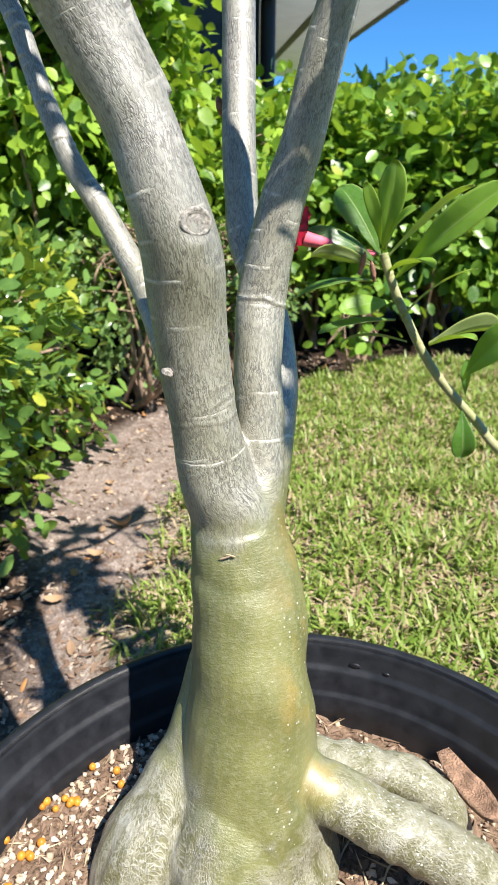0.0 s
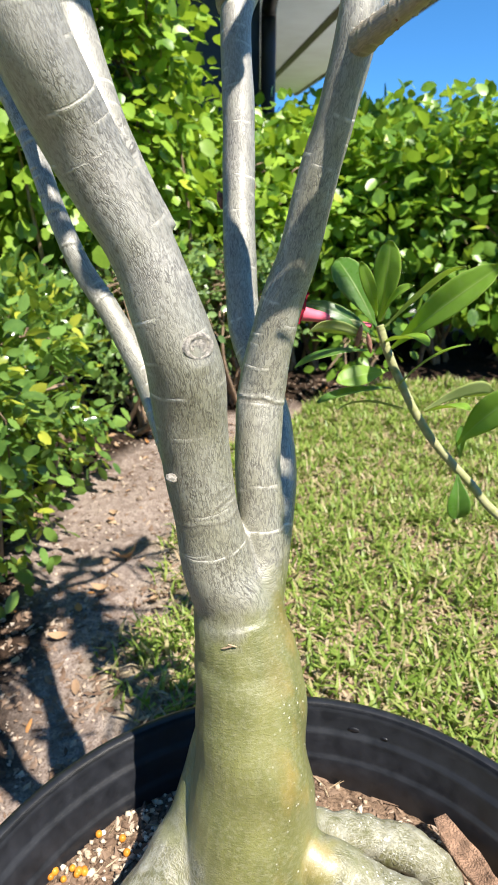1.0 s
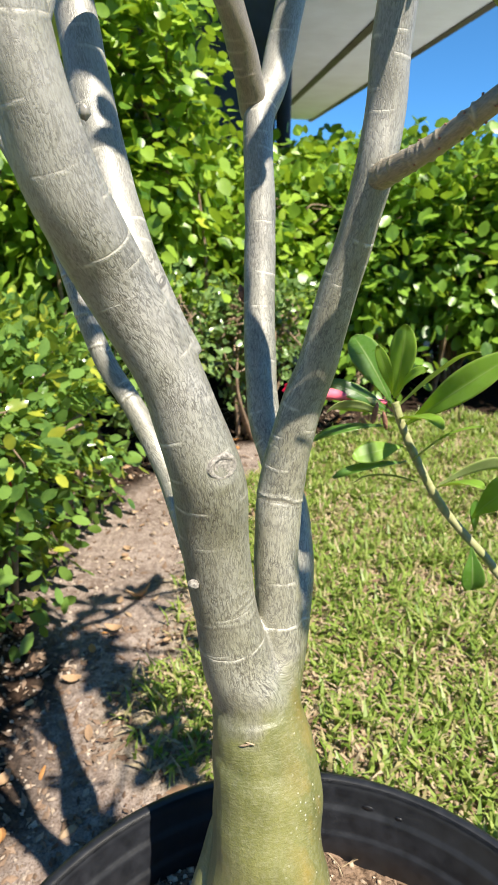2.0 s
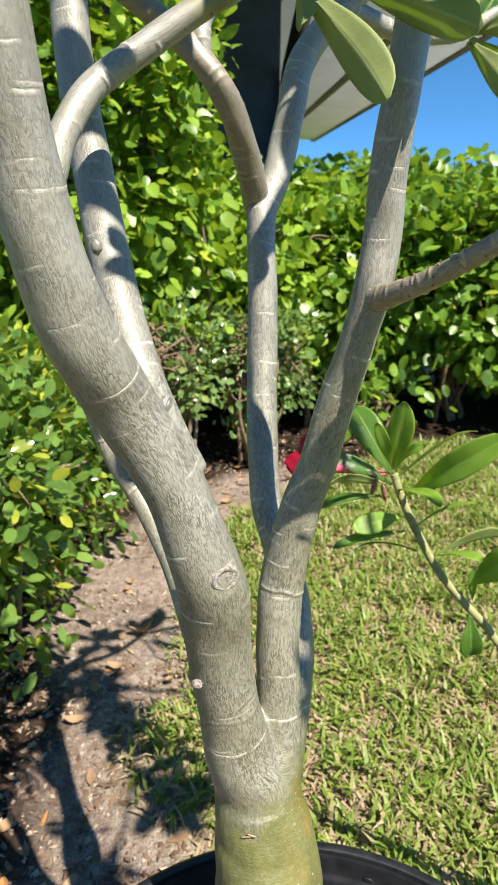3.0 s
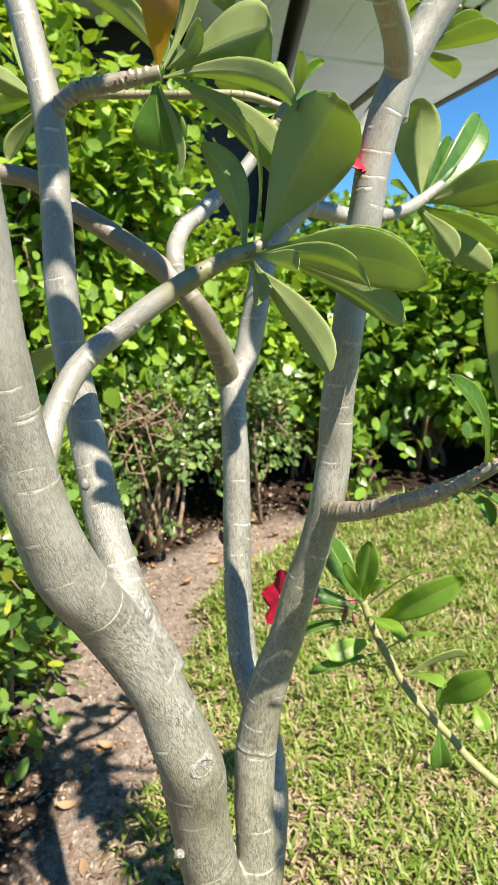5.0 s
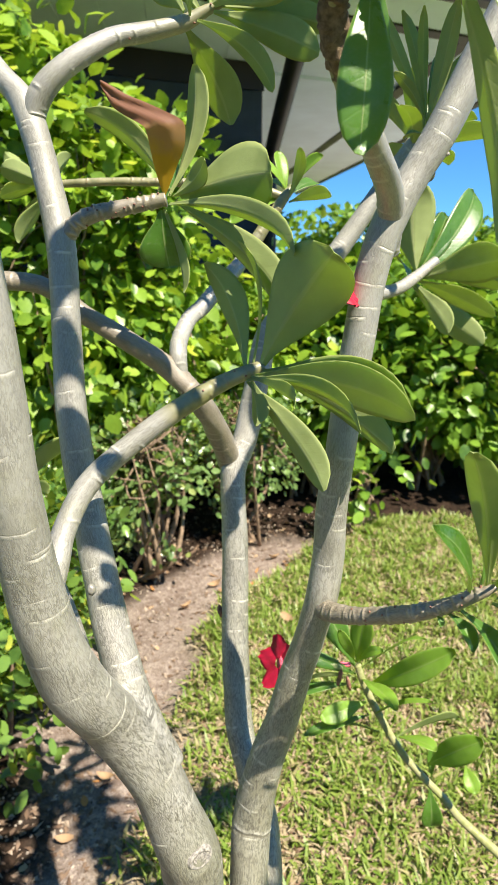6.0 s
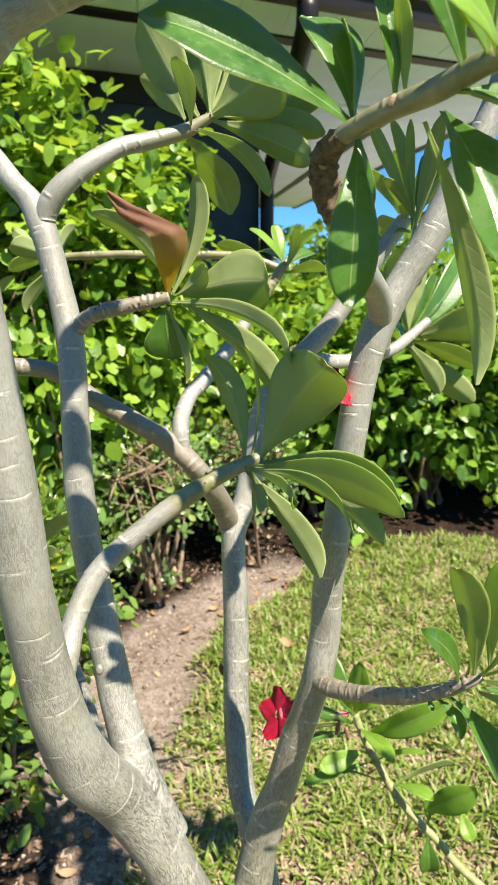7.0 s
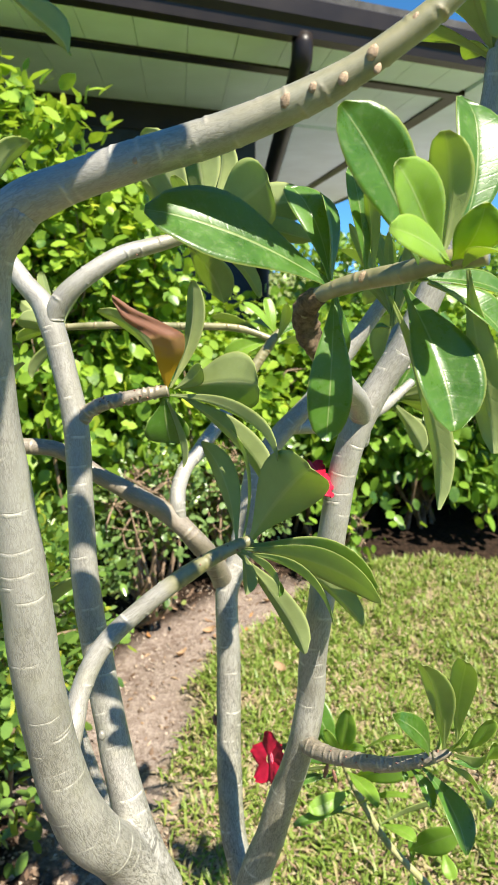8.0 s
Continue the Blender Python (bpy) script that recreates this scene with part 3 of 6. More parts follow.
def build_grass():
    rg = np.random.RandomState(5)

    def blades(n, x0, x1, y0, y1, lo, hi, wlo, whi, lean, lift=0.0, keep=0.5, thin=0.0, worn=0.0):
        x, y = rg.uniform(x0, x1, n), rg.uniform(y0, y1, n)
        tuft = 0.5 + 0.5 * np.sin(17 * x + 3 * np.sin(9 * y)) * np.sin(15 * y + 2 * np.sin(11 * x))
        ok = (lawn_share(x, y) > rg.uniform(0.15, 0.95, n)) & (tuft > rg.uniform(-keep, 0.75, n)) & (np.hypot(x - 0.057, y - 0.235) > 0.27)
        if worn:
            bare = np.array([noise.noise(Vector((7.0 * a, 7.0 * b, 3.0))) + 0.6 * noise.noise(Vector((19.0 * a, 19.0 * b, 1.0))) for a, b in zip(x, y)])
            ok &= rg.uniform(0, 1, n) > worn * np.clip(0.55 + 1.8 * bare, 0, 1.6)
        if thin:
            ok &= rg.uniform(0, thin, n) < np.minimum(np.minimum(x1 - x, 9.0), np.minimum(y - y0, 9.0))
        x, y, tuft = x[ok], y[ok], tuft[ok]
        n = len(x)
        a, ln, w = rg.uniform(0, 2 * np.pi, n), rg.uniform(lo, hi, n) * (0.7 + 0.5 * tuft), rg.uniform(wlo, whi, n) / 2
        th = np.abs(rg.normal(lean, 0.35, n)).clip(0.05, 1.5)
        d = np.c_[np.cos(a), np.sin(a), np.zeros(n)]
        side = np.c_[-np.sin(a), np.cos(a), np.zeros(n)]
        p0 = np.c_[x, y, ground_z(x, y) - 0.004 + lift]
        up = np.array((0, 0, 1.0))
        p1 = p0 + ln[:, None] * 0.5 * (np.sin(th)[:, None] * d * 0.7 + np.cos(th)[:, None] * up)
        th2 = th + rg.uniform(0.2, 0.9, n)
        p2 = p1 + ln[:, None] * 0.5 * (np.sin(th2)[:, None] * d + np.cos(th2)[:, None] * up)
        wv = side * w[:, None]
        v = np.stack([p0 - wv * 0.6, p0 + wv * 0.6, p1 - wv, p1 + wv, p2], 1).reshape(-1, 3)
        b = np.arange(n)[:, None] * 5
        f = np.concatenate([b + np.array((0, 1, 3, 2)), np.c_[b + 2, b + 3, b + 4, b + 4]], 0).tolist()
        f = [q[:3] if q[2] == q[3] else q for q in f]
        return v, f

    def put(name, sets, mat, label):
        V, F, k = [], [], 0
        for v, f in sets:
            V.append(v)
            F += [[a + k for a in q] for q in f]
            k += len(v)
        tagged(new(name, mesh_of(name, np.vstack(V), F, [mat], smooth=False)), label, "grass", kind="stuff")

    put("lawn_grass", [blades(46000, -0.55, 1.6, 0.45, 1.7, 0.035, 0.085, 0.0050, 0.0100, 0.60, 0.0, 0.40, worn=0.5), blades(60000, -0.4, 2.0, 1.6, 3.15, 0.035, 0.080, 0.0050, 0.0100, 0.5, 0.0, 0.6, worn=0.25),
                       blades(34000, -0.4, 5.0, -4.0, 0.6, 0.06, 0.12, 0.010, 0.018, 0.7, thin=2.5), blades(22000, 1.5, 5.0, 0.4, 3.2, 0.06, 0.12, 0.010, 0.018, 0.7, thin=2.5)], GRASS, "sunlit broad-bladed green lawn grass with dry patches")
    put("dry_grass", [blades(36000, -0.6, 1.8, 0.45, 1.9, 0.03, 0.07, 0.0040, 0.0085, 1.3, 0.007, 0.9), blades(13000, -0.3, 1.8, 1.8, 2.95, 0.03, 0.08, 0.004, 0.010, 1.3, 0.008, 0.9)], STRAW, "flat tan dry grass thatch under the green blades")


def crumb(rg, s, flat=1.0, long=1.0):
    """A rough little lump."""
    v = np.array([(1, 0, 0), (-1, 0, 0), (0, 1, 0), (0, -1, 0), (0, 0, 1), (0, 0, -1)], float) * rg.uniform(0.6, 1.2, (6, 1))
    v = v * (s * long, s, s * flat)
    e = Euler(rg.uniform(-0.5, 0.5, 2).tolist() + [rg.uniform(0, 6.3)]).to_matrix()
    v = v @ np.array(e).T
    f = [(0, 2, 4), (2, 1, 4), (1, 3, 4), (3, 0, 4), (2, 0, 5), (1, 2, 5), (3, 1, 5), (0, 3, 5)]
    return v, f


def flat_leaf(rg, ln, wd, curl):
    """A dry fallen leaf, bent along its length."""
    t = np.linspace(0, 1, 5)
    w = wd * np.sin(np.pi * (0.08 + 0.9 * t)) ** 0.8 / 2
    z = curl * ln * (t - 0.5) ** 2
    v = np.concatenate([np.c_[(t - 0.5) * ln, w, z + curl * w * 0.6], np.c_[(t - 0.5) * ln, 0 * t, z], np.c_[(t - 0.5) * ln, -w, z + curl * w * 0.6]])
    e = Euler((rg.uniform(-0.4, 0.4), rg.uniform(-0.3, 0.3), rg.uniform(0, 6.3))).to_matrix()
    f = [(k, k + 1, k + 6, k + 5) for k in range(4)] + [(k + 5, k + 6, k + 11, k + 10) for k in range(4)]
    return v @ np.array(e).T, f


def build_bed():
    rg = np.random.RandomState(8)

    def places(n, lift, x0=-1.0, x1=0.6, y0=0.4, y1=3.2):
        p = []
        while len(p) < n:
            x, y = rg.uniform(x0, x1), rg.uniform(y0, y1)
            if lawn_share(x, y) < 0.5 and math.hypot(x - 0.057, y - 0.235) > 0.3:
                p.append((x, y, float(ground_z(x, y)) + lift))
        return p

    scatter("soil_crumbs", places(3200, 0.002), lambda i: crumb(rg, rg.uniform(0.002, 0.008), 0.7), PEBBLE, "small pale soil clods and gravel in the bed", "gravel")
    scatter("bark_mulch", places(1500, 0.004) + places(1700, 0.004, -1.0, -0.1, 0.4, 1.35), lambda i: crumb(rg, rg.uniform(0.003, 0.008), 0.5, rg.uniform(1.1, 3.0)), CHIP, "dark brown wood chips and bark bits", "mulch")
    scatter("leaf_litter", places(170, 0.008), lambda i: flat_leaf(rg, rg.uniform(0.02, 0.05), rg.uniform(0.010, 0.024), rg.uniform(-1.2, 1.6)), DRYLEAF, "scattered tan and brown fallen leaves on the soil", "leaf litter")
    for x, y, ln, wd in ((-0.45, 1.13, 0.055, 0.03), (-0.36, 1.47, 0.085, 0.04), (-0.40, 1.32, 0.06, 0.035), (-0.30, 2.16, 0.07, 0.04), (0.05, 2.62, 0.08, 0.045), (-0.2, 2.35, 0.07, 0.04), (0.10, 1.95, 0.07, 0.045), (-0.5, 0.86, 0.06, 0.04)):
        v, f = flat_leaf(rg, ln * 0.85, wd * 0.7, rg.uniform(0.9, 1.8))
        me = mesh_of("fallen_leaf", v, f, [DRYLEAF])
        ob = tagged(new("fallen_leaf", me), "curled orange-brown dry leaf lying on the ground", "leaf", group="fallen leaves")
        ob.location = (x, y, float(ground_z(x, y)) + (0.012 if lawn_share(x, y) < 0.5 else 0.045))


build_ground()

# ---- house ----
EAVE_Z = 2.45
FRONT = Vector((math.cos(radians(26)), math.sin(radians(26)), 0))
SIDE = Vector((-math.sin(radians(8)), math.cos(radians(8)), 0))
VENT = Vector((1.14, 4.13, EAVE_Z))


def build_house():
    house = thing("house", "grey house corner with pale soffit and dark brown gutter", "house", (0, 4.45, -0.08))
    fi, si = FRONT, SIDE

    def at(a, b, z=EAVE_Z):
        """a metres along the front eave and b along the side eave from the corner of the vent strip."""
        p = VENT + fi * a + si * b
        return Vector((p.x, p.y, z))

    def slab(name, a0, a1, b0, b1, z0, z1, mat, label="", parent=house):
        c = [at(a0, b0), at(a1, b0), at(a1, b1), at(a0, b1)]
        v = [(p.x, p.y, z) for z in (z0, z1) for p in c]
        f = [(3, 2, 1, 0), (4, 5, 6, 7), (0, 1, 5, 4), (1, 2, 6, 5), (2, 3, 7, 6), (3, 0, 4, 7)]
        return part(name, mesh_of(name, v, f, [mat], smooth=False), parent, label)

    out, outs, ins, g = 0.44, 0.78, 0.98, 0.003
    # soffit panels: an outer and an inner row on the front, the same on the side
    w = 0.24
    for k in range(24):
        a1 = -k * w
        slab("soffit_panel", a1 - w + g, a1, -out, -0.05, EAVE_Z, EAVE_Z + 0.02, SOFFIT)
        slab("soffit_panel", a1 - w + g, a1, 0.05, ins, EAVE_Z, EAVE_Z + 0.02, SOFFIT)
    for k in range(40):
        b0 = k * w
        slab("soffit_panel", 0.05, outs, b0, b0 + w - g, EAVE_Z, EAVE_Z + 0.02, SOFFIT)
        if b0 > ins:
            slab("soffit_panel", -1.18, -0.05, b0, b0 + w - g, EAVE_Z, EAVE_Z + 0.02, SOFFIT)
    slab("soffit_panel", 0.05, outs, -out, -g, EAVE_Z, EAVE_Z + 0.02, SOFFIT)
    slab("soffit_backing", -6, outs, -out, 10, EAVE_Z + 0.021, EAVE_Z + 0.05, SOFFIT)
    slab("vent_strip", -6, 0.05, -0.05, 0.05, EAVE_Z - 0.012, EAVE_Z + 0.018, GUTTER, "dark vent strip in the soffit")
    slab("vent_strip", -0.05, 0.05, 0.05, 10, EAVE_Z - 0.012, EAVE_Z + 0.018, GUTTER, "dark vent strip in the soffit")
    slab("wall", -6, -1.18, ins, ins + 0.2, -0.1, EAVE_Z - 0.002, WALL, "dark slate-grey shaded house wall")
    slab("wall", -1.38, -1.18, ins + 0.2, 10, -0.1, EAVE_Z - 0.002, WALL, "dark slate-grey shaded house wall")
    slab("frieze_board", -6, -1.17, ins - 0.025, ins, EAVE_Z - 0.16, EAVE_Z - 0.004, GUTTER)
    # gutters with a stepped profile, on front and side
    prof = [(0.0, -0.012), (0.085, -0.012), (0.092, 0.03), (0.115, 0.06), (0.118, 0.125), (0.105, 0.132), (0.100, 0.118), (0.012, 0.118), (0.0, 0.118)]

    def gutter(p0, p1, outward):
        v = [p + outward * d + Vector((0, 0, h)) for p in (p0, p1) for d, h in prof]
        n = len(prof)
        f = [(k, (k + 1) % n, (k + 1) % n + n, k + n) for k in range(n)] + [tuple(range(n))[::-1], tuple(range(n, 2 * n))]
        return part("gutter", mesh_of("gutter", v, f, [GUTTER], smooth=False), house, "dark brown metal rain gutter")

    fo, so = -Vector((si.x, si.y, 0)), Vector((fi.x, fi.y, 0))
    gutter(at(-6, -out), at(outs + 0.1, -out), fo)
    gutter(at(outs, -out - 0.1), at(outs, 10), so)
    # downspout from the gutter back to the corner of the wall
    c = at(-1.13, ins - 0.06)
    o = at(-1.14, -out) + fo * 0.05
    pts = [(o.x, o.y, EAVE_Z + 0.0, 0.048), (o.x, o.y, EAVE_Z - 0.07, 0.048), (o.x * 0.9 + c.x * 0.1, o.y * 0.9 + c.y * 0.1, EAVE_Z - 0.15, 0.048), (c.x * 0.85 + o.x * 0.15, c.y * 0.85 + o.y * 0.15, EAVE_Z - 0.50, 0.048),
           (c.x, c.y, EAVE_Z - 0.60, 0.048), (c.x, c.y, EAVE_Z - 0.75, 0.048), (c.x, c.y, 0.6, 0.048), (c.x, c.y, -0.05, 0.048)]
    v, f, _, _ = tube(pts, 0.04, 16)
    part("downspout", mesh_of("downspout", v, f, [GUTTER]), house, "dark bent metal downspout")
    # hipped roof over the eaves
    e0, e1, e2 = at(outs + 0.06, -out - 0.06, EAVE_Z + 0.12), at(-6, -out - 0.06, EAVE_Z + 0.12), at(outs + 0.06, 10, EAVE_Z + 0.12)
    r0, r1, r2 = at(-4, 4, EAVE_Z + 1.7), at(-6, 4, EAVE_Z + 1.7), at(-4, 10, EAVE_Z + 1.7)
    up = Vector((0, 0, 0.06))
    v = [e0, e1, e2, r0, r1, r2, e0 + up, e1 + up, e2 + up, r0 + up, r1 + up, r2 + up]
    f = [(0, 3, 4, 1), (0, 2, 5, 3), (6, 7, 10, 9), (6, 9, 11, 8), (0, 1, 7, 6), (2, 0, 6, 8)]
    part("roof", mesh_of("roof", v, f, [ROOFM], smooth=False), house, "dark shingled hip roof")


build_house()


def build_garden_wall():
    """An unseen plain wall, added on the garden's open side to block low sky light."""
    me = box_mesh("sky_blocker_south", pose(0.5, -3.6, 1.2), (16.0, 0.2, 2.7), STUCCO, 0.02)
    tagged(new("sky_blocker_south", me), "added plain beige wall, unseen behind the lawn, blocking low sky light", "wall", kind="structure")


build_garden_wall()


# ---- pot and potting soil ----
POT = (0.057, 0.235)
SOIL_Z = 0.322


def build_pot():
    pot = thing("nursery_pot", "large round black plastic nursery pot standing on the lawn", "pot", (*POT, -0.03))
    inner = [(0.0, -0.020), (0.225, -0.020), (0.232, 0.0), (0.252, 0.24), (0.255, 0.300), (0.2568, 0.325), (0.2596, 0.3440), (0.2610, 0.3466), (0.2632, 0.3488), (0.2646, 0.3514), (0.2682, 0.3710), (0.2698, 0.3740), (0.2724, 0.3764), (0.2740, 0.3792), (0.2785, 0.3930), (0.280, 0.3985)]
    rim = [(0.280, 0.3985), (0.283, 0.4010), (0.289, 0.4015), (0.2935, 0.399), (0.2945, 0.394), (0.2945, 0.366), (0.2925, 0.363)]
    outer = [(0.2925, 0.363), (0.280, 0.362), (0.2765, 0.350), (0.2715, 0.335), (0.2640, 0.30), (0.240, 0.0), (0.234, -0.028), (0.0, -0.028)]
    part("wall", lathe("wall", inner + rim[1:2], POT, PLASTIC), pot, "ridged inner wall of black plastic")
    part("rim", lathe("rim", rim, POT, PLASTIC), pot, "rolled black plastic rim")
    part("shell", lathe("shell", outer, POT, PLASTIC), pot)
    rg = np.random.RandomState(2)
    for a, z, r in ((1.32, 0.381, 0.0062), (1.20, 0.380, 0.0040), (0.72, 0.352, 0.0035)):
        c = Vector((POT[0] + 0.2735 * math.cos(a), POT[1] + 0.2735 * math.sin(a), z))
        bm = bmesh.new()
        bmesh.ops.create_uvsphere(bm, u_segments=14, v_segments=8, radius=1.0, matrix=Matrix.Translation(c) @ Matrix.Rotation(a, 4, "Z") @ Matrix.Diagonal((0.0012, r, r * 0.55, 1)))
        part("moulding_mark", bm_mesh("moulding_mark", bm, PLASTIC, True), pot)


def soil_z(x, y):
    x, y = np.asarray(x, float), np.asarray(y, float)
    return SOIL_Z + 0.014 * np.clip(-(x - 0.03) / 0.2, -1, 1) + 0.004 * np.sin(31 * x) * np.sin(27 * y + 1) + 0.002 * np.sin(80 * x + 1) * np.sin(71 * y)


def build_soil():
    rg = np.random.RandomState(12)
    r, a = np.linspace(0.002, 0.259, 60), np.linspace(0, 2 * np.pi, 160, endpoint=False)
    R, A = np.meshgrid(r, a, indexing="ij")
    x, y = POT[0] + R * np.cos(A), POT[1] + R * np.sin(A)
    z = soil_z(x, y) + rg.normal(0, 0.0012, x.shape)
    i, j = np.meshgrid(np.arange(59), np.arange(160), indexing="ij")
    k = (j + 1) % 160
    f = np.stack([i * 160 + j, (i + 1) * 160 + j, (i + 1) * 160 + k, i * 160 + k], -1).reshape(-1, 4).tolist()
    m = Mat("potting_mix")
    n = m.noise(m.pos(), 190.0, 4, 0.65)
    m.set(Base_Color=m.mix(m.ramp(n, 0.35, 0.65), (0.07, 0.045, 0.03), (0.28, 0.19, 0.13)), Roughness=0.95, Specular_IOR_Level=0.15)
    m.bump(n, 1.0, 0.005)
    tagged(new("potting_soil", mesh_of("potting_soil", np.stack([x, y, z], -1).reshape(-1, 3), f, [m.m])), "dark brown potting mix filling the pot", "soil", kind="structure")

    def places(n, lift, bias=None):
        p = []
        while len(p) < n:
            rr, aa = 0.257 * math.sqrt(rg.uniform()), rg.uniform(0, 6.283)
            x, y = POT[0] + rr * math.cos(aa), POT[1] + rr * math.sin(aa)
            if bias is None or rg.uniform() < bias(x, y):
                p.append((x, y, float(soil_z(x, y)) + lift))
        return p

    left = lambda x, y: 0.25 + 0.75 * (x < -0.05)
    scatter("bark_chips", places(3600, 0.001), lambda i: crumb(rg, rg.uniform(0.0010, 0.0042), 0.45, rg.uniform(1.2, 4.5)), CHIP, "brown bark chips and fibres in the potting mix", "bark chips")
    scatter("perlite", places(1500, 0.002, left), lambda i: crumb(rg, rg.uniform(0.0012, 0.0046), 0.85, 1.25), PERLITE, "cream perlite and pumice grains on the soil", "perlite", True)

    scatter("root_fibres", places(520, 0.003), lambda i: crumb(rg, rg.uniform(0.0005, 0.0011), 0.9, rg.uniform(10, 22)), FIBRE, "thin tan root fibres scattered on the potting mix", "fibres")

    def bead(i):
        t, q, s = np.linspace(0.15, math.pi - 0.15, 6), np.linspace(0, 2 * np.pi, 8, endpoint=False), rg.uniform(0.0030, 0.0042)
        v = np.array([(s * math.sin(u) * math.cos(w), s * math.sin(u) * math.sin(w), s * math.cos(u)) for u in t for w in q])
        f = [(a * 8 + b, a * 8 + (b + 1) % 8, a * 8 + 8 + (b + 1) % 8, a * 8 + 8 + b) for a in range(5) for b in range(8)] + [tuple(range(8))[::-1], tuple(range(40, 48))]
        return v, f

    spots = []
    for cx, cy, n in ((-0.150, 0.375, 8), (-0.165, 0.330, 5), (-0.12, 0.40, 3), (-0.17, 0.29, 4), (0.18, 0.42, 3)):
        spots += [(cx + rg.normal(0, 0.010), cy + rg.normal(0, 0.010)) for _ in range(n)]
    scatter("fertiliser_beads", [(x, y, float(soil_z(x, y)) + 0.0035) for x, y in spots], bead, PRILL, "orange slow-release fertiliser beads on the soil", "fertiliser", True)


def build_bark_piece():
    """A curved slab of brown bark lying behind the roots."""
    bm = bmesh.new()
    bmesh.ops.create_cube(bm, size=1.0)
    bmesh.ops.subdivide_edges(bm, edges=bm.edges[:], cuts=5, use_grid_fill=True)
    for v in bm.verts:
        u = v.co.x * 2
        v.co = Vector((v.co.x * 0.085, v.co.y * (0.024 - 0.010 * u * u), v.co.z * 0.0045 + 0.012 * u * u + 14.0 * (v.co.y * 0.024) ** 2))
        v.co += noise.noise_vector(v.co * 90.0) * 0.0022
    bmesh.ops.transform(bm, matrix=pose(0.222, 0.392, 0.338, 18, -12, -72), verts=bm.verts)
    ob = new("bark_piece", bm_mesh("bark_piece", bm, BARKCHUNK, True))
    tagged(ob, "curved reddish-brown chunk of bark lying on the potting soil", "bark")


build_pot()
build_soil()
build_bark_piece()

# ---- desert rose: the branches as centre lines (x, y, z, radius) ----
TRUNK = [(0.020, 0.345, 0.290, 0.082), (0.020, 0.352, 0.360, 0.068), (0.019, 0.360, 0.400, 0.0605), (0.019, 0.367, 0.436, 0.0545), (0.019, 0.378, 0.484, 0.0472), (0.017, 0.395, 0.526, 0.0460), (0.013, 0.410, 0.564, 0.0425), (0.006, 0.418, 0.600, 0.0362)]
LIMB_LEFT = [(0.013, 0.410, 0.566, 0.0420), (0.003, 0.420, 0.608, 0.0348), (-0.009, 0.420, 0.639, 0.0294), (-0.017, 0.420, 0.686, 0.0252), (-0.023, 0.419, 0.728, 0.0250), (-0.026, 0.416, 0.768, 0.0257), (-0.029, 0.412, 0.806, 0.0267), (-0.040, 0.410, 0.848, 0.0235), (-0.055, 0.412, 0.889, 0.0219), (-0.081, 0.408, 0.939, 0.0226),
             (-0.101, 0.385, 0.994, 0.0226), (-0.112, 0.371, 1.048, 0.0200), (-0.118, 0.365, 1.104, 0.0184), (-0.121, 0.359, 1.158, 0.0179), (-0.122, 0.356, 1.229, 0.0166), (-0.123, 0.354, 1.295, 0.0143), (-0.125, 0.351, 1.349, 0.0132), (-0.124, 0.349, 1.405, 0.0126), (-0.116, 0.346, 1.452, 0.0122), (-0.095, 0.345, 1.479, 0.0122)]
LIMB_RIGHT = [(0.017, 0.412, 0.585, 0.0260), (0.021, 0.425, 0.617, 0.0224), (0.023, 0.440, 0.645, 0.0202), (0.022, 0.455, 0.686, 0.0190), (0.020, 0.470, 0.727, 0.0190), (0.023, 0.485, 0.768, 0.0190), (0.033, 0.493, 0.821, 0.0175), (0.048, 0.495, 0.868, 0.0158), (0.058, 0.494, 0.912, 0.0149), (0.072, 0.490, 0.967, 0.0138), (0.082, 0.488, 1.011, 0.0141), (0.087, 0.494, 1.053, 0.0138),
              (0.088, 0.493, 1.096, 0.0131), (0.092, 0.490, 1.138, 0.0124), (0.097, 0.495, 1.177, 0.0128), (0.104, 0.500, 1.232, 0.0128), (0.112, 0.505, 1.284, 0.0125), (0.125, 0.508, 1.323, 0.0131), (0.142, 0.512, 1.354, 0.0119), (0.160, 0.517, 1.384, 0.0125), (0.180, 0.522, 1.427, 0.0117), (0.205, 0.527, 1.483, 0.0101), (0.217, 0.532, 1.553, 0.0090), (0.221, 0.537, 1.612, 0.0080)]
LIMB_MIDDLE = [(0.022, 0.425, 0.600, 0.0200), (0.030, 0.452, 0.645, 0.0185), (0.035, 0.485, 0.690, 0.0185), (0.031, 0.512, 0.728, 0.0180), (0.019, 0.540, 0.767, 0.0150), (0.006, 0.565, 0.801, 0.0148), (0.000, 0.597, 0.858, 0.0152), (-0.002, 0.628, 0.925, 0.0150), (-0.003, 0.648, 0.985, 0.0147), (-0.006, 0.664, 1.040, 0.0143), (-0.005, 0.674, 1.066, 0.0146),
               (0.007, 0.690, 1.095, 0.0142), (0.020, 0.710, 1.156, 0.0140), (0.030, 0.730, 1.202, 0.0138), (0.062, 0.750, 1.245, 0.0130), (0.105, 0.770, 1.289, 0.0120), (0.162, 0.790, 1.367, 0.0105), (0.197, 0.800, 1.416, 0.0092)]
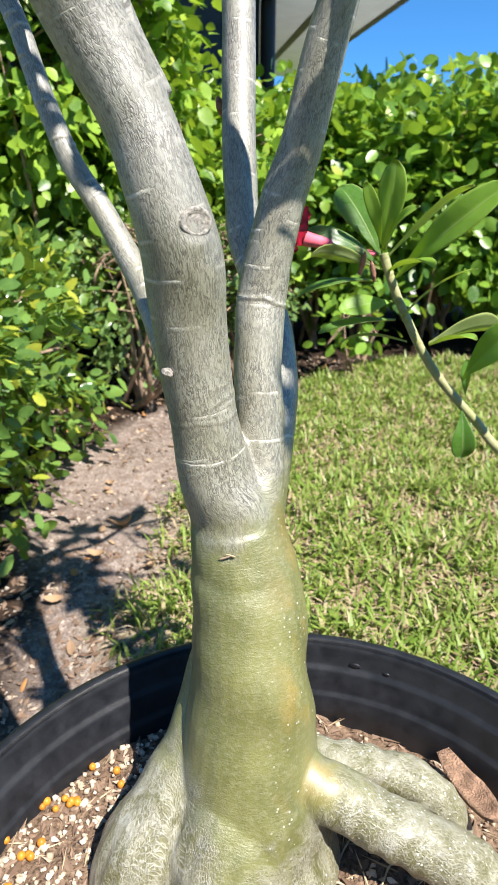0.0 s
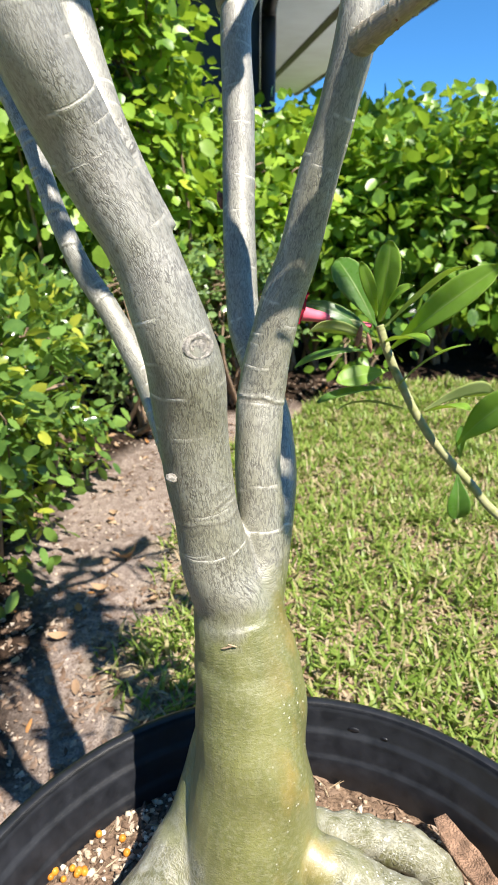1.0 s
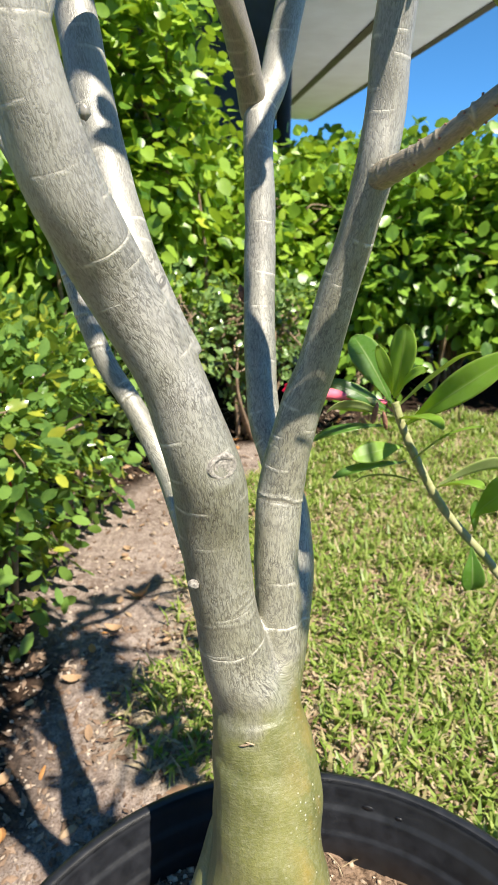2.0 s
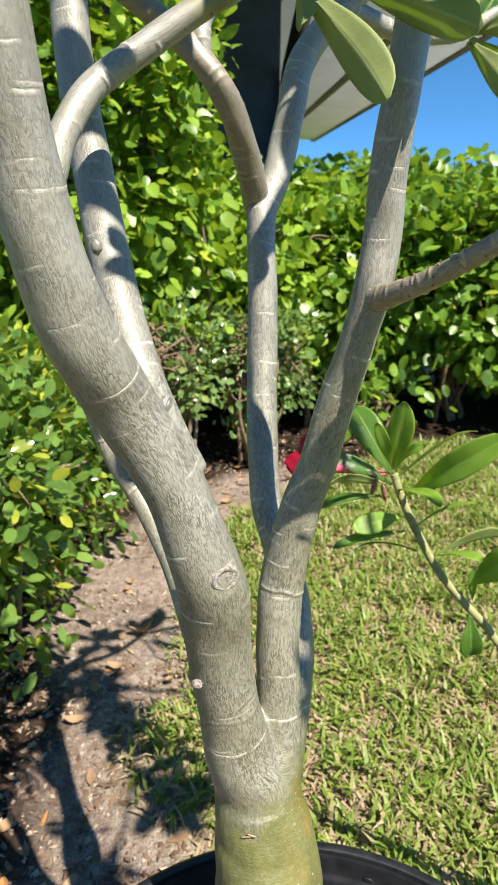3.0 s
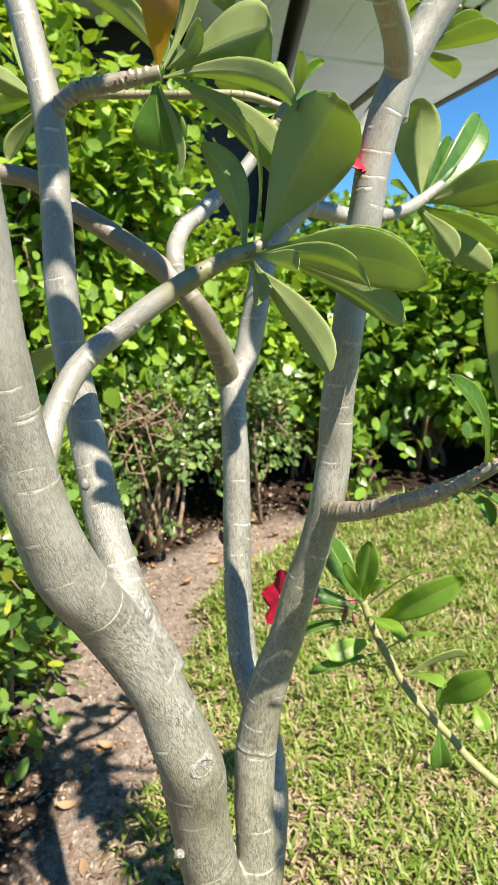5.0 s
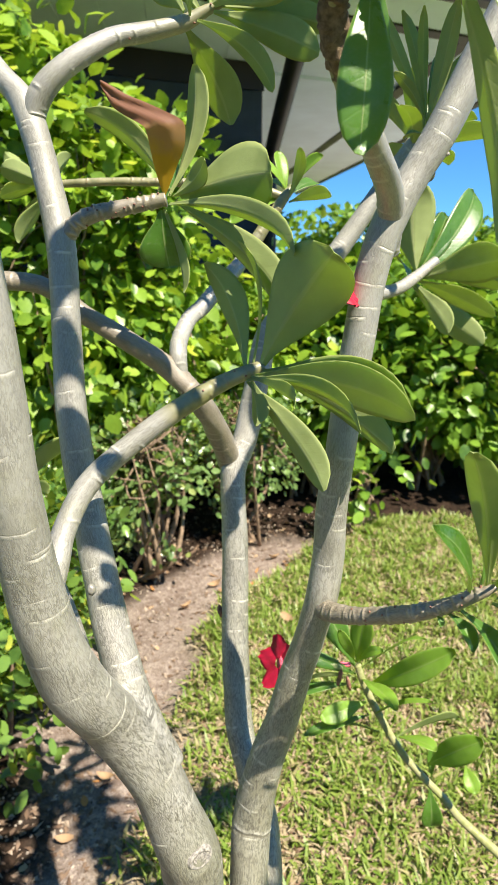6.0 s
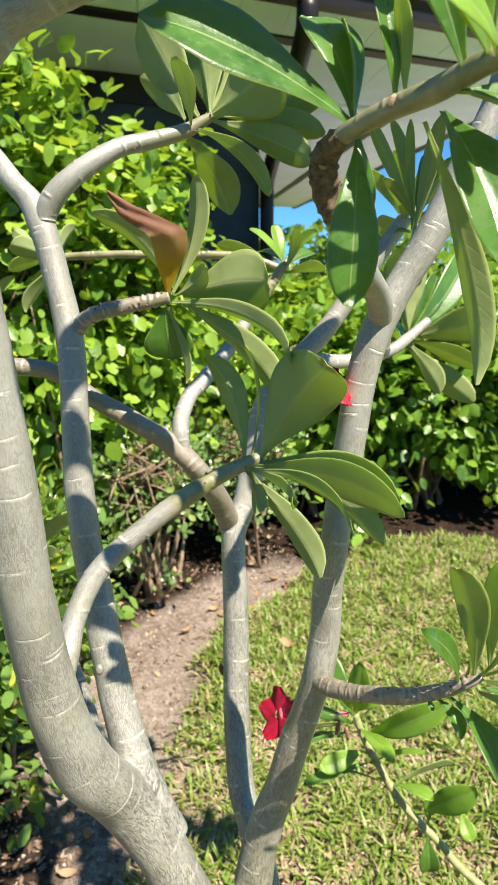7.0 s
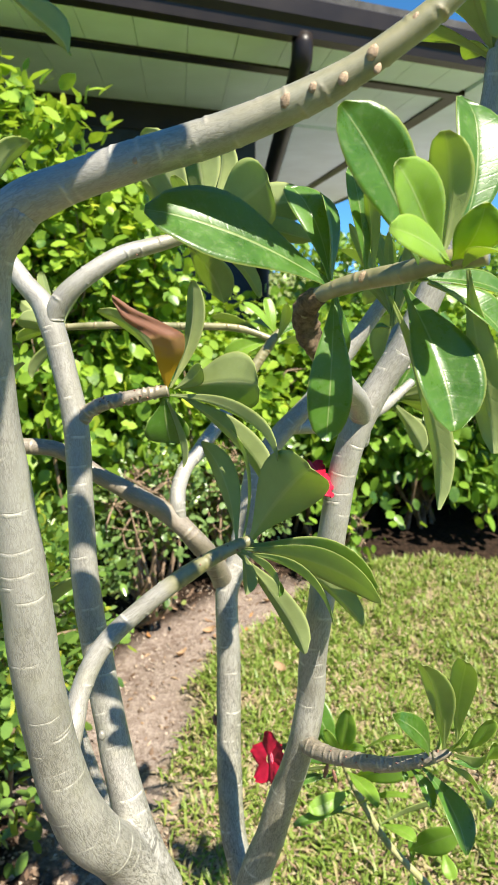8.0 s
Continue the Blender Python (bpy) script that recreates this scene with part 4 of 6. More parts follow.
LIMB_BACK = [(-0.045, 0.420, 0.890, 0.0150), (-0.070, 0.430, 0.935, 0.0170), (-0.090, 0.450, 0.985, 0.0158), (-0.104, 0.470, 1.035, 0.0146), (-0.115, 0.486, 1.085, 0.0140), (-0.124, 0.498, 1.130, 0.0134), (-0.130, 0.510, 1.185, 0.0127), (-0.133, 0.525, 1.250, 0.0119), (-0.137, 0.540, 1.302, 0.0123), (-0.149, 0.553, 1.358, 0.0113), (-0.161, 0.560, 1.403, 0.0116), (-0.170, 0.565, 1.418, 0.0105), (-0.184, 0.570, 1.432, 0.0096), (-0.211, 0.585, 1.462, 0.0090), (-0.245, 0.600, 1.490, 0.0080)]
ROOTS = [
    [(0.040, 0.360, 0.425, 0.024), (0.066, 0.343, 0.410, 0.0235), (0.091, 0.339, 0.398, 0.0235), (0.127, 0.330, 0.383, 0.0230), (0.168, 0.324, 0.362, 0.0240), (0.218, 0.315, 0.334, 0.0210), (0.250, 0.308, 0.312, 0.016)],
    [(0.050, 0.380, 0.400, 0.018), (0.091, 0.386, 0.383, 0.0170), (0.128, 0.392, 0.366, 0.0185), (0.164, 0.390, 0.354, 0.0205), (0.193, 0.380, 0.336, 0.0180), (0.210, 0.370, 0.310, 0.012)],
    [(-0.014, 0.398, 0.505, 0.012), (-0.018, 0.390, 0.470, 0.0190), (-0.022, 0.378, 0.435, 0.0250), (-0.030, 0.363, 0.405, 0.0300), (-0.045, 0.342, 0.378, 0.0350), (-0.062, 0.323, 0.350, 0.0400), (-0.078, 0.300, 0.310, 0.0340)],
    [(0.045, 0.350, 0.395, 0.014), (0.050, 0.328, 0.366, 0.0105), (0.036, 0.312, 0.350, 0.0085), (0.016, 0.300, 0.334, 0.0070), (-0.01, 0.285, 0.322, 0.005)],
    [(0.012, 0.345, 0.400, 0.044), (0.004, 0.318, 0.362, 0.0470), (0.000, 0.292, 0.325, 0.0420)],
]
STUB = [(-0.030, 0.413, 0.812, 0.0240), (-0.0255, 0.405, 0.8165, 0.0228), (-0.0205, 0.3985, 0.8215, 0.0185), (-0.0180, 0.3955, 0.8245, 0.0125)]
BRANCHES = {
    "arm": [(-0.122, 0.347, 1.462, 0.0110), (-0.095, 0.345, 1.480, 0.0122), (-0.068, 0.345, 1.491, 0.0110), (-0.027, 0.343, 1.503, 0.0104), (0.020, 0.340, 1.516, 0.0099), (0.055, 0.337, 1.528, 0.0092), (0.083, 0.335, 1.541, 0.0078), (0.105, 0.332, 1.554, 0.0071), (0.125, 0.330, 1.568, 0.0066), (0.145, 0.330, 1.586, 0.0056)],
    "arc": [(-0.118, 0.388, 1.064, 0.0095), (-0.114, 0.402, 1.084, 0.0088), (-0.112, 0.420, 1.105, 0.0086), (-0.099, 0.440, 1.131, 0.0086), (-0.068, 0.460, 1.158, 0.0083), (-0.027, 0.475, 1.186, 0.0076), (0.002, 0.485, 1.201, 0.0065), (0.030, 0.494, 1.211, 0.0055)],
    "back_tip": [(-0.154, 0.558, 1.380, 0.0080), (-0.156, 0.558, 1.401, 0.0094), (-0.146, 0.558, 1.420, 0.0096), (-0.129, 0.562, 1.436, 0.0089), (-0.109, 0.570, 1.450, 0.0084), (-0.091, 0.578, 1.460, 0.0077), (-0.071, 0.587, 1.466, 0.0074), (-0.050, 0.595, 1.472, 0.0068), (-0.036, 0.600, 1.477, 0.0060), (-0.021, 0.602, 1.485, 0.0044), (-0.006, 0.603, 1.491, 0.0029)],
    "back_spur": [(-0.137, 0.540, 1.302, 0.0085), (-0.126, 0.540, 1.316, 0.0070), (-0.110, 0.540, 1.325, 0.0066), (-0.083, 0.545, 1.331, 0.0063), (-0.050, 0.547, 1.337, 0.0056)],
    "fork_left": [(-0.010, 0.680, 1.067, 0.0135), (-0.020, 0.645, 1.113, 0.0124), (-0.037, 0.612, 1.157, 0.0112), (-0.066, 0.606, 1.190, 0.0104), (-0.097, 0.596, 1.214, 0.0098), (-0.136, 0.590, 1.240, 0.0090), (-0.173, 0.585, 1.267, 0.0084), (-0.214, 0.580, 1.273, 0.0082), (-0.259, 0.580, 1.285, 0.0078)],
    "fork_up": [(-0.052, 0.607, 1.174, 0.0070), (-0.055, 0.612, 1.200, 0.0086), (-0.055, 0.632, 1.216, 0.0084), (-0.048, 0.652, 1.231, 0.0082), (-0.037, 0.672, 1.241, 0.0086), (-0.012, 0.720, 1.270, 0.0085), (0.004, 0.770, 1.292, 0.0080), (0.025, 0.785, 1.323, 0.0072), (0.047, 0.795, 1.355, 0.0060), (0.058, 0.800, 1.368, 0.0046)],
    "side": [(0.080, 0.486, 1.003, 0.0098), (0.093, 0.463, 1.011, 0.0082), (0.112, 0.442, 1.023, 0.0069), (0.139, 0.412, 1.045, 0.0064), (0.160, 0.396, 1.062, 0.0054), (0.176, 0.385, 1.078, 0.0043), (0.187, 0.383, 1.085, 0.0022)],
    "near": [(0.126, 0.519, 1.296, 0.0080), (0.123, 0.503, 1.323, 0.0098), (0.117, 0.484, 1.340, 0.0094), (0.100, 0.450, 1.362, 0.0088), (0.072, 0.405, 1.398, 0.0066), (0.065, 0.385, 1.419, 0.0060), (0.074, 0.371, 1.430, 0.0050), (0.094, 0.353, 1.438, 0.0056), (0.114, 0.333, 1.443, 0.0058), (0.131, 0.312, 1.449, 0.0054), (0.150, 0.300, 1.452, 0.0050)],
    "low_back": [(-0.030, 0.425, 0.715, 0.0160), (-0.062, 0.475, 0.762, 0.0113), (-0.081, 0.500, 0.788, 0.0103), (-0.104, 0.517, 0.824, 0.0094), (-0.129, 0.528, 0.861, 0.0089), (-0.145, 0.536, 0.898, 0.0083), (-0.155, 0.543, 0.925, 0.0082), (-0.169, 0.552, 0.963, 0.0081), (-0.200, 0.565, 1.024, 0.0086), (-0.229, 0.580, 1.062, 0.0082)],
    "far_right": [(0.070, 0.752, 1.252, 0.0105), (0.130, 0.800, 1.242, 0.0092), (0.192, 0.845, 1.248, 0.0082), (0.225, 0.875, 1.263, 0.0074), (0.257, 0.901, 1.284, 0.0060)],
    "thin": [(0.150, 0.516, 1.352, 0.0062), (0.154, 0.545, 1.360, 0.0052), (0.158, 0.570, 1.373, 0.0050), (0.165, 0.585, 1.388, 0.0044), (0.170, 0.590, 1.394, 0.0034)],
    "pale_shoot": [(-0.235, 0.800, 1.372, 0.0046), (-0.160, 0.800, 1.375, 0.0048), (-0.087, 0.800, 1.374, 0.0050), (0.000, 0.800, 1.372, 0.0050), (0.046, 0.796, 1.358, 0.0048)],
}
SECOND_STEM = [(0.660, 0.600, -0.030, 0.0160), (0.600, 0.610, 0.140, 0.0140), (0.500, 0.630, 0.330, 0.0110), (0.383, 0.650, 0.487, 0.0071), (0.304, 0.680, 0.552, 0.0055), (0.278, 0.690, 0.580, 0.0051), (0.223, 0.700, 0.639, 0.0051), (0.189, 0.710, 0.693, 0.0050), (0.166, 0.715, 0.739, 0.0050), (0.155, 0.720, 0.769, 0.0049)]

LEAVES_A = ((0.029, 0.492, 1.211), [
    (0.079, 0.445, 1.298, 0.057, -0.80), (0.137, 0.430, 1.191, 0.041, -0.40), (0.137, 0.448, 1.196, 0.037, -0.25),
    (0.079, 0.450, 1.126, 0.028, -0.60), (0.027, 0.470, 1.169, 0.020, -0.50), (0.125, 0.440, 1.160, 0.028, -0.50),
    (-0.016, 0.550, 1.286, 0.029, -0.60), (0.013, 0.530, 1.305, 0.018, -0.10), (0.098, 0.400, 1.188, 0.017, -0.30),
    (0.056, 0.420, 1.199, 0.017, -0.30)])
LEAVES_Y = ((-0.040, 0.545, 1.340), [
    (0.035, 0.500, 1.351, 0.052, -0.80), (0.057, 0.470, 1.299, 0.021, -0.40), (0.049, 0.500, 1.257, 0.029, -0.60),
    (-0.051, 0.557, 1.283, 0.043, 0.97), (-0.026, 0.560, 1.436, 0.026, -0.50), (-0.117, 0.580, 1.409, 0.025, -0.50),
    (-0.036, 0.540, 1.264, 0.017, -0.40), (-0.015, 0.520, 1.363, 0.018, -0.20), (-0.049, 0.600, 1.380, 0.020, 0.30)])
LEAVES_N = ((0.085, 0.372, 1.436), [
    (-0.024, 0.335, 1.478, 0.052, 0.28), (0.079, 0.350, 1.343, 0.028, 0.60), (0.092, 0.380, 1.391, 0.009, 0.40)])
# leaves set singly along a stem: foot, (tip, width, turn to the front), young or not
LEAVES_NEAR = [
    ((0.122, 0.318, 1.447), (0.075, 0.290, 1.517, 0.034, 0.75), 0), ((0.139, 0.322, 1.452), (0.152, 0.360, 1.538, 0.034, 0.35), 0),
    ((0.132, 0.315, 1.451), (0.125, 0.300, 1.508, 0.022, -0.60), 1), ((0.130, 0.310, 1.450), (0.100, 0.275, 1.490, 0.029, 0.75), 1),
    ((0.134, 0.305, 1.447), (0.096, 0.265, 1.463, 0.020, 0.60), 1), ((0.134, 0.305, 1.449), (0.140, 0.280, 1.474, 0.024, 0.70), 1),
    ((0.139, 0.303, 1.447), (0.148, 0.270, 1.454, 0.017, 0.60), 1), ((0.100, 0.360, 1.443), (0.090, 0.370, 1.503, 0.016, 0.50), 0),
    ((0.104, 0.355, 1.444), (0.097, 0.350, 1.490, 0.010, -0.50), 1), ((0.080, 0.372, 1.439), (0.056, 0.400, 1.498, 0.026, 0.50), 0),
    ((0.081, 0.372, 1.439), (0.076, 0.390, 1.491, 0.016, -0.20), 0), ((0.118, 0.335, 1.434), (0.139, 0.290, 1.366, 0.038, 0.70), 0),
    ((0.111, 0.340, 1.431), (0.156, 0.350, 1.304, 0.018, -0.50), 0), ((0.127, 0.320, 1.439), (0.168, 0.310, 1.410, 0.023, 0.30), 0),
    ((0.122, 0.322, 1.440), (0.177, 0.340, 1.432, 0.016, 0.20), 0), ((0.141, 0.300, 1.445), (0.165, 0.300, 1.352, 0.022, -0.50), 0),
]
LEAVES_D = [
    ((-0.039, 0.602, 1.485), (-0.083, 0.655, 1.531, 0.030, -0.60), 0), ((-0.028, 0.606, 1.488), (-0.079, 0.630, 1.574, 0.046, -0.65), 0),
    ((-0.017, 0.606, 1.491), (-0.036, 0.640, 1.582, 0.048, -0.60), 0), ((-0.033, 0.594, 1.479), (-0.042, 0.575, 1.527, 0.023, -0.50), 0),
    ((-0.014, 0.596, 1.488), (0.044, 0.555, 1.520, 0.062, -0.78), 0), ((-0.006, 0.602, 1.490), (0.082, 0.620, 1.509, 0.039, -0.60), 0),
    ((-0.007, 0.598, 1.487), (0.083, 0.600, 1.472, 0.024, -0.45), 0), ((-0.014, 0.598, 1.483), (0.072, 0.575, 1.447, 0.029, -0.50), 0),
    ((-0.027, 0.594, 1.476), (0.036, 0.575, 1.421, 0.024, -0.35), 0), ((-0.038, 0.600, 1.473), (-0.005, 0.665, 1.414, 0.038, -0.70), 0),
    ((-0.021, 0.608, 1.489), (-0.004, 0.670, 1.571, 0.039, -0.50), 0),
]
LEAVES_P = [
    ((0.183, 0.388, 1.083), (0.148, 0.340, 1.193, 0.023, -0.60), 0), ((0.192, 0.385, 1.090), (0.181, 0.350, 1.191, 0.020, -0.50), 0),
    ((0.173, 0.392, 1.071), (0.136, 0.350, 1.143, 0.019, 0.20), 0), ((0.179, 0.392, 1.075), (0.183, 0.400, 1.112, 0.009, 0.10), 0),
    ((0.169, 0.392, 1.061), (0.192, 0.340, 1.034, 0.022, 0.45), 0), ((0.160, 0.395, 1.058), (0.173, 0.370, 1.044, 0.013, 0.40), 0),
    ((0.154, 0.397, 1.056), (0.156, 0.390, 1.049, 0.006, 0.30), 0), ((0.189, 0.386, 1.084), (0.191, 0.330, 1.159, 0.020, 0.70), 1),
    ((0.191, 0.385, 1.080), (0.201, 0.340, 1.129, 0.020, 0.60), 1), ((0.187, 0.385, 1.072), (0.203, 0.340, 1.079, 0.023, -0.40), 0),
    ((0.189, 0.385, 1.075), (0.217, 0.400, 1.060, 0.009, 0.30), 0), ((0.185, 0.387, 1.081), (0.189, 0.360, 1.124, 0.007, 0.60), 1),
]
LEAVES_Q = [
    ((0.153, 0.718, 0.775), (0.155, 0.700, 0.863, 0.028, 0.70), 1), ((0.150, 0.716, 0.779), (0.124, 0.690, 0.843, 0.014, 0.50), 1),
    ((0.151, 0.722, 0.767), (0.107, 0.770, 0.837, 0.035, 0.35), 0), ((0.157, 0.718, 0.765), (0.227, 0.680, 0.846, 0.020, -0.35), 1),
    ((0.155, 0.716, 0.775), (0.176, 0.680, 0.822, 0.014, 0.40), 1), ((0.170, 0.714, 0.744), (0.257, 0.650, 0.845, 0.032, 0.65), 1),
    ((0.161, 0.714, 0.752), (0.191, 0.640, 0.772, 0.023, -0.50), 1), ((0.179, 0.708, 0.701), (0.239, 0.660, 0.765, 0.012, -0.15), 1),
    ((0.153, 0.720, 0.755), (0.068, 0.710, 0.796, 0.019, 0.55), 0), ((0.151, 0.718, 0.753), (0.070, 0.670, 0.777, 0.022, -0.40), 0),
    ((0.151, 0.720, 0.740), (0.058, 0.710, 0.724, 0.017, 0.25), 0), ((0.168, 0.712, 0.718), (0.106, 0.680, 0.715, 0.025, 0.60), 1),
    ((0.173, 0.710, 0.698), (0.084, 0.680, 0.689, 0.016, 0.30), 0), ((0.188, 0.706, 0.674), (0.112, 0.710, 0.674, 0.011, -0.30), 0),
]
LEAVES_V = ((0.234, 0.900, 1.265), [
    (0.220, 0.900, 1.384, 0.061, -0.70), (0.279, 0.950, 1.346, 0.039, 0.40), (0.332, 0.840, 1.289, 0.056, -0.40),
    (0.320, 0.860, 1.178, 0.039, -0.60), (0.268, 0.840, 1.194, 0.033, -0.50), (0.357, 0.900, 1.252, 0.043, -0.50),
    (0.327, 0.980, 1.381, 0.047, 0.40), (0.360, 0.950, 1.205, 0.039, -0.40), (0.203, 0.960, 1.291, 0.031, 0.30)])
LEAVES_W = ((0.165, 0.590, 1.400), [
    (0.119, 0.600, 1.487, 0.016, -0.60), (0.144, 0.620, 1.487, 0.017, -0.50), (0.152, 0.580, 1.479, 0.012, -0.60),
    (0.175, 0.570, 1.480, 0.021, -0.60), (0.180, 0.640, 1.463, 0.011, 0.40), (0.132, 0.580, 1.434, 0.014, -0.50),
    (0.195, 0.600, 1.454, 0.014, -0.40), (0.146, 0.600, 1.389, 0.013, 0.40)])
LEAVES_C = ((0.056, 0.800, 1.367), [
    (0.091, 0.780, 1.400, 0.019, 0.50), (0.040, 0.820, 1.410, 0.018, 0.40), (0.012, 0.800, 1.406, 0.016, 0.40),
    (0.101, 0.760, 1.360, 0.020, -0.40), (-0.016, 0.800, 1.329, 0.027, 0.60), (0.013, 0.840, 1.377, 0.018, 0.40),
    (-0.029, 0.800, 1.388, 0.025, -0.40), (0.090, 0.840, 1.378, 0.018, 0.40), (0.065, 0.760, 1.405, 0.014, 0.40)])
LONE_STEM = [
    ((0.212, 0.702, 0.673), (0.296, 0.720, 0.691, 0.030, -0.50), 1), ((0.212, 0.700, 0.672), (0.251, 0.660, 0.691, 0.021, -0.30), 1),
    ((0.255, 0.695, 0.633), (0.303, 0.650, 0.715, 0.030, 0.60), 1), ((0.260, 0.693, 0.613), (0.259, 0.700, 0.655, 0.010, 0.30), 0),
    ((0.258, 0.690, 0.596), (0.263, 0.680, 0.538, 0.024, 0.80), 0), ((0.301, 0.690, 0.638), (0.308, 0.660, 0.621, 0.018, 0.50), 1),
]
LONE_armtop = [
    ((-0.097, 0.330, 1.585), (-0.049, 0.310, 1.545, 0.016, -0.50))]
LONE_armend = [
    ((0.144, 0.320, 1.578), (0.154, 0.300, 1.549, 0.018, -0.60)),
    ((0.147, 0.350, 1.585), (0.151, 0.330, 1.563, 0.011, -0.50)),
    ((0.157, 0.360, 1.598), (0.133, 0.340, 1.583, 0.011, -0.50))]


def leaf_mesh(base, tip, width, face, bend, young=False):
    """A thick obovate leaf with a midrib fold: glossy top, matt underside."""
    b, t = np.array(base, float), np.array(tip, float)
    ax = t - b
    ln = np.linalg.norm(ax)
    ax /= ln
    nrm = np.array(face, float)
    nrm = nrm - ax * (nrm @ ax)
    nrm /= np.linalg.norm(nrm)
    sd = np.cross(nrm, ax)
    rg = np.random.RandomState(int(abs(tip[0] * 7919 + tip[2] * 104729) * 10) % 99991)
    nu, nv = 5, 15
    v = np.linspace(0, 1, nv)
    prof = np.where(v < 0.68, 0.10 + 0.90 * np.sin(np.clip(v / 0.68, 0, 1) * np.pi / 2) ** 1.55, np.sqrt(np.clip(1 - ((v - 0.68) / 0.325) ** 2, 0, 1)))
    wv = 0.042 * np.sin(v * rg.uniform(7, 12) + rg.uniform(0, 6))
    arch = bend * ln * (np.sin(np.pi * v * 0.95) - 0.15 * v) - rg.uniform(0.0, 0.10) * ln * np.clip(v - 0.75, 0, 1) ** 2 * 12
    u = np.linspace(-1, 1, 2 * nu + 1)
    fold, cup = rg.uniform(0.16, 0.48), rg.uniform(-0.18, 0.10)
    drift = rg.uniform(-0.06, 0.06) * ln
    P = np.zeros((nv, len(u), 3))
    for i in range(nv):
        w = width / 2 * prof[i]
        lift = w * (fold * np.abs(u) + cup * u**2) + width * wv[i] * u * 0.8 * v[i]
        P[i] = b + ax * v[i] * ln + nrm * arch[i] + sd * (u * w + drift * 4 * v[i] * (1 - v[i]))[:, None] + nrm * lift[:, None]
    th = np.clip(0.0011 * (1 - 0.7 * np.abs(u)), 0.0003, 1)[None, :, None] * nrm
    top, bot = P + th * 0.5, P - th * 0.5 - (np.exp(-((u / 0.16) ** 2))[None, :, None] * (1 - v[:, None, None]) * 0.0012) * nrm
    k = len(u)
    V = np.concatenate([top.reshape(-1, 3), bot.reshape(-1, 3)])
    N = nv * k
    F, I = [], []
    for i in range(nv - 1):
        for j in range(k - 1):
            q = (i * k + j, i * k + j + 1, (i + 1) * k + j + 1, (i + 1) * k + j)
            F += [q[::-1], tuple(N + a for a in q)]
            I += [0, 1]
        for j in (0, k - 1):
            q = (i * k + j, (i + 1) * k + j, N + (i + 1) * k + j, N + i * k + j)
            F.append(q if j else q[::-1])
            I.append(1)
    F += [tuple(range((nv - 1) * k, nv * k)) + tuple(range(N + nv * k - 1, N + (nv - 1) * k - 1, -1))]
    I.append(1)
    me = mesh_of("leaf", V, F, [LEAF_YOUNG if young else LEAF_TOP, LEAF_UNDER], I)
    q = np.stack([np.broadcast_to(u, (nv, k)), np.broadcast_to(v[:, None], (nv, k)), np.zeros((nv, k))], -1).reshape(-1, 3)
    vec_attr(me, "leaf", np.concatenate([q, q]))
    return me


# the withered leaf's midline: x, y, z, half width, slope of the blade
WITHERED = [(-0.051, 0.545, 1.340, 0.0010, 0), (-0.049, 0.541, 1.359, 0.0085, 0), (-0.046, 0.534, 1.377, 0.0142, -10), (-0.046, 0.529, 1.389, 0.0156, 6), (-0.062, 0.534, 1.397, 0.0119, 15), (-0.083, 0.540, 1.407, 0.0068, 36), (-0.098, 0.548, 1.421, 0.0025, 90)]


def withered_leaf(mat):
    """A limp leaf: its broad yellow foot stands up, its brown end is folded over and crumpled."""
    rg = np.random.RandomState(12)
    row = np.array(WITHERED)
    row[:, 4] = np.unwrap(np.radians(row[:, 4]))
    q = np.linspace(0, len(row) - 1, 31)
    p = np.stack([np.interp(q, np.arange(len(row)), row[:, i]) for i in range(5)], 1)
    for _ in range(2):
        p[1:-1] = 0.25 * p[:-2] + 0.5 * p[1:-1] + 0.25 * p[2:]
    u, v = np.linspace(-1, 1, 9), q / (len(row) - 1)
    V = np.zeros((31, 9, 3))
    for i, (x, y, z, h, a) in enumerate(p):
        rumple = 0.0016 * np.sin(5 * u + 9 * v[i]) * v[i] + 0.0003 * rg.normal(0, 1, 9) * v[i] - 0.18 * h * (1 - u**2)
        V[i] = np.stack([x + u * h * math.cos(a), y + rumple, z + u * h * math.sin(a)], -1)
    top = V.reshape(-1, 3)
    F = [(i * 9 + j, i * 9 + j + 1, (i + 1) * 9 + j + 1, (i + 1) * 9 + j) for i in range(30) for j in range(8)]
    n = len(top)
    me = mesh_of("leaf", np.concatenate([top, top + (0, 0.0006, 0)]), F + [tuple(n + c for c in t[::-1]) for t in F], [mat])
    co = np.stack([np.broadcast_to(u, (31, 9)), np.broadcast_to(v[:, None], (31, 9)), np.zeros((31, 9))], -1).reshape(-1, 3)
    vec_attr(me, "leaf", np.concatenate([co, co]))
    return me


def rosette(table, plant, axis, young=(), along=0.016, slim=1.0):
    """Leaves round a branch tip. k > 0 turns a leaf's top to the front, k < 0 its underside."""
    base, rows = table
    axis = np.array(axis, float) / np.linalg.norm(axis)
    for i, (x, y, z, w, k) in enumerate(rows):
        d = np.array((x, y, z)) - base
        ln = np.linalg.norm(d)
        start = np.array(base) + d / ln * 0.004 - axis * (0.002 + along * ((i * 0.618) % 1))
        face = axis * (1 - abs(k)) + np.array((0.0, -1.0, 0.12)) * k
        part("leaf", leaf_mesh(start, (x, y, z), w * slim, face, 0.04 + 0.09 * ((i * 0.37) % 1), i in young), plant)


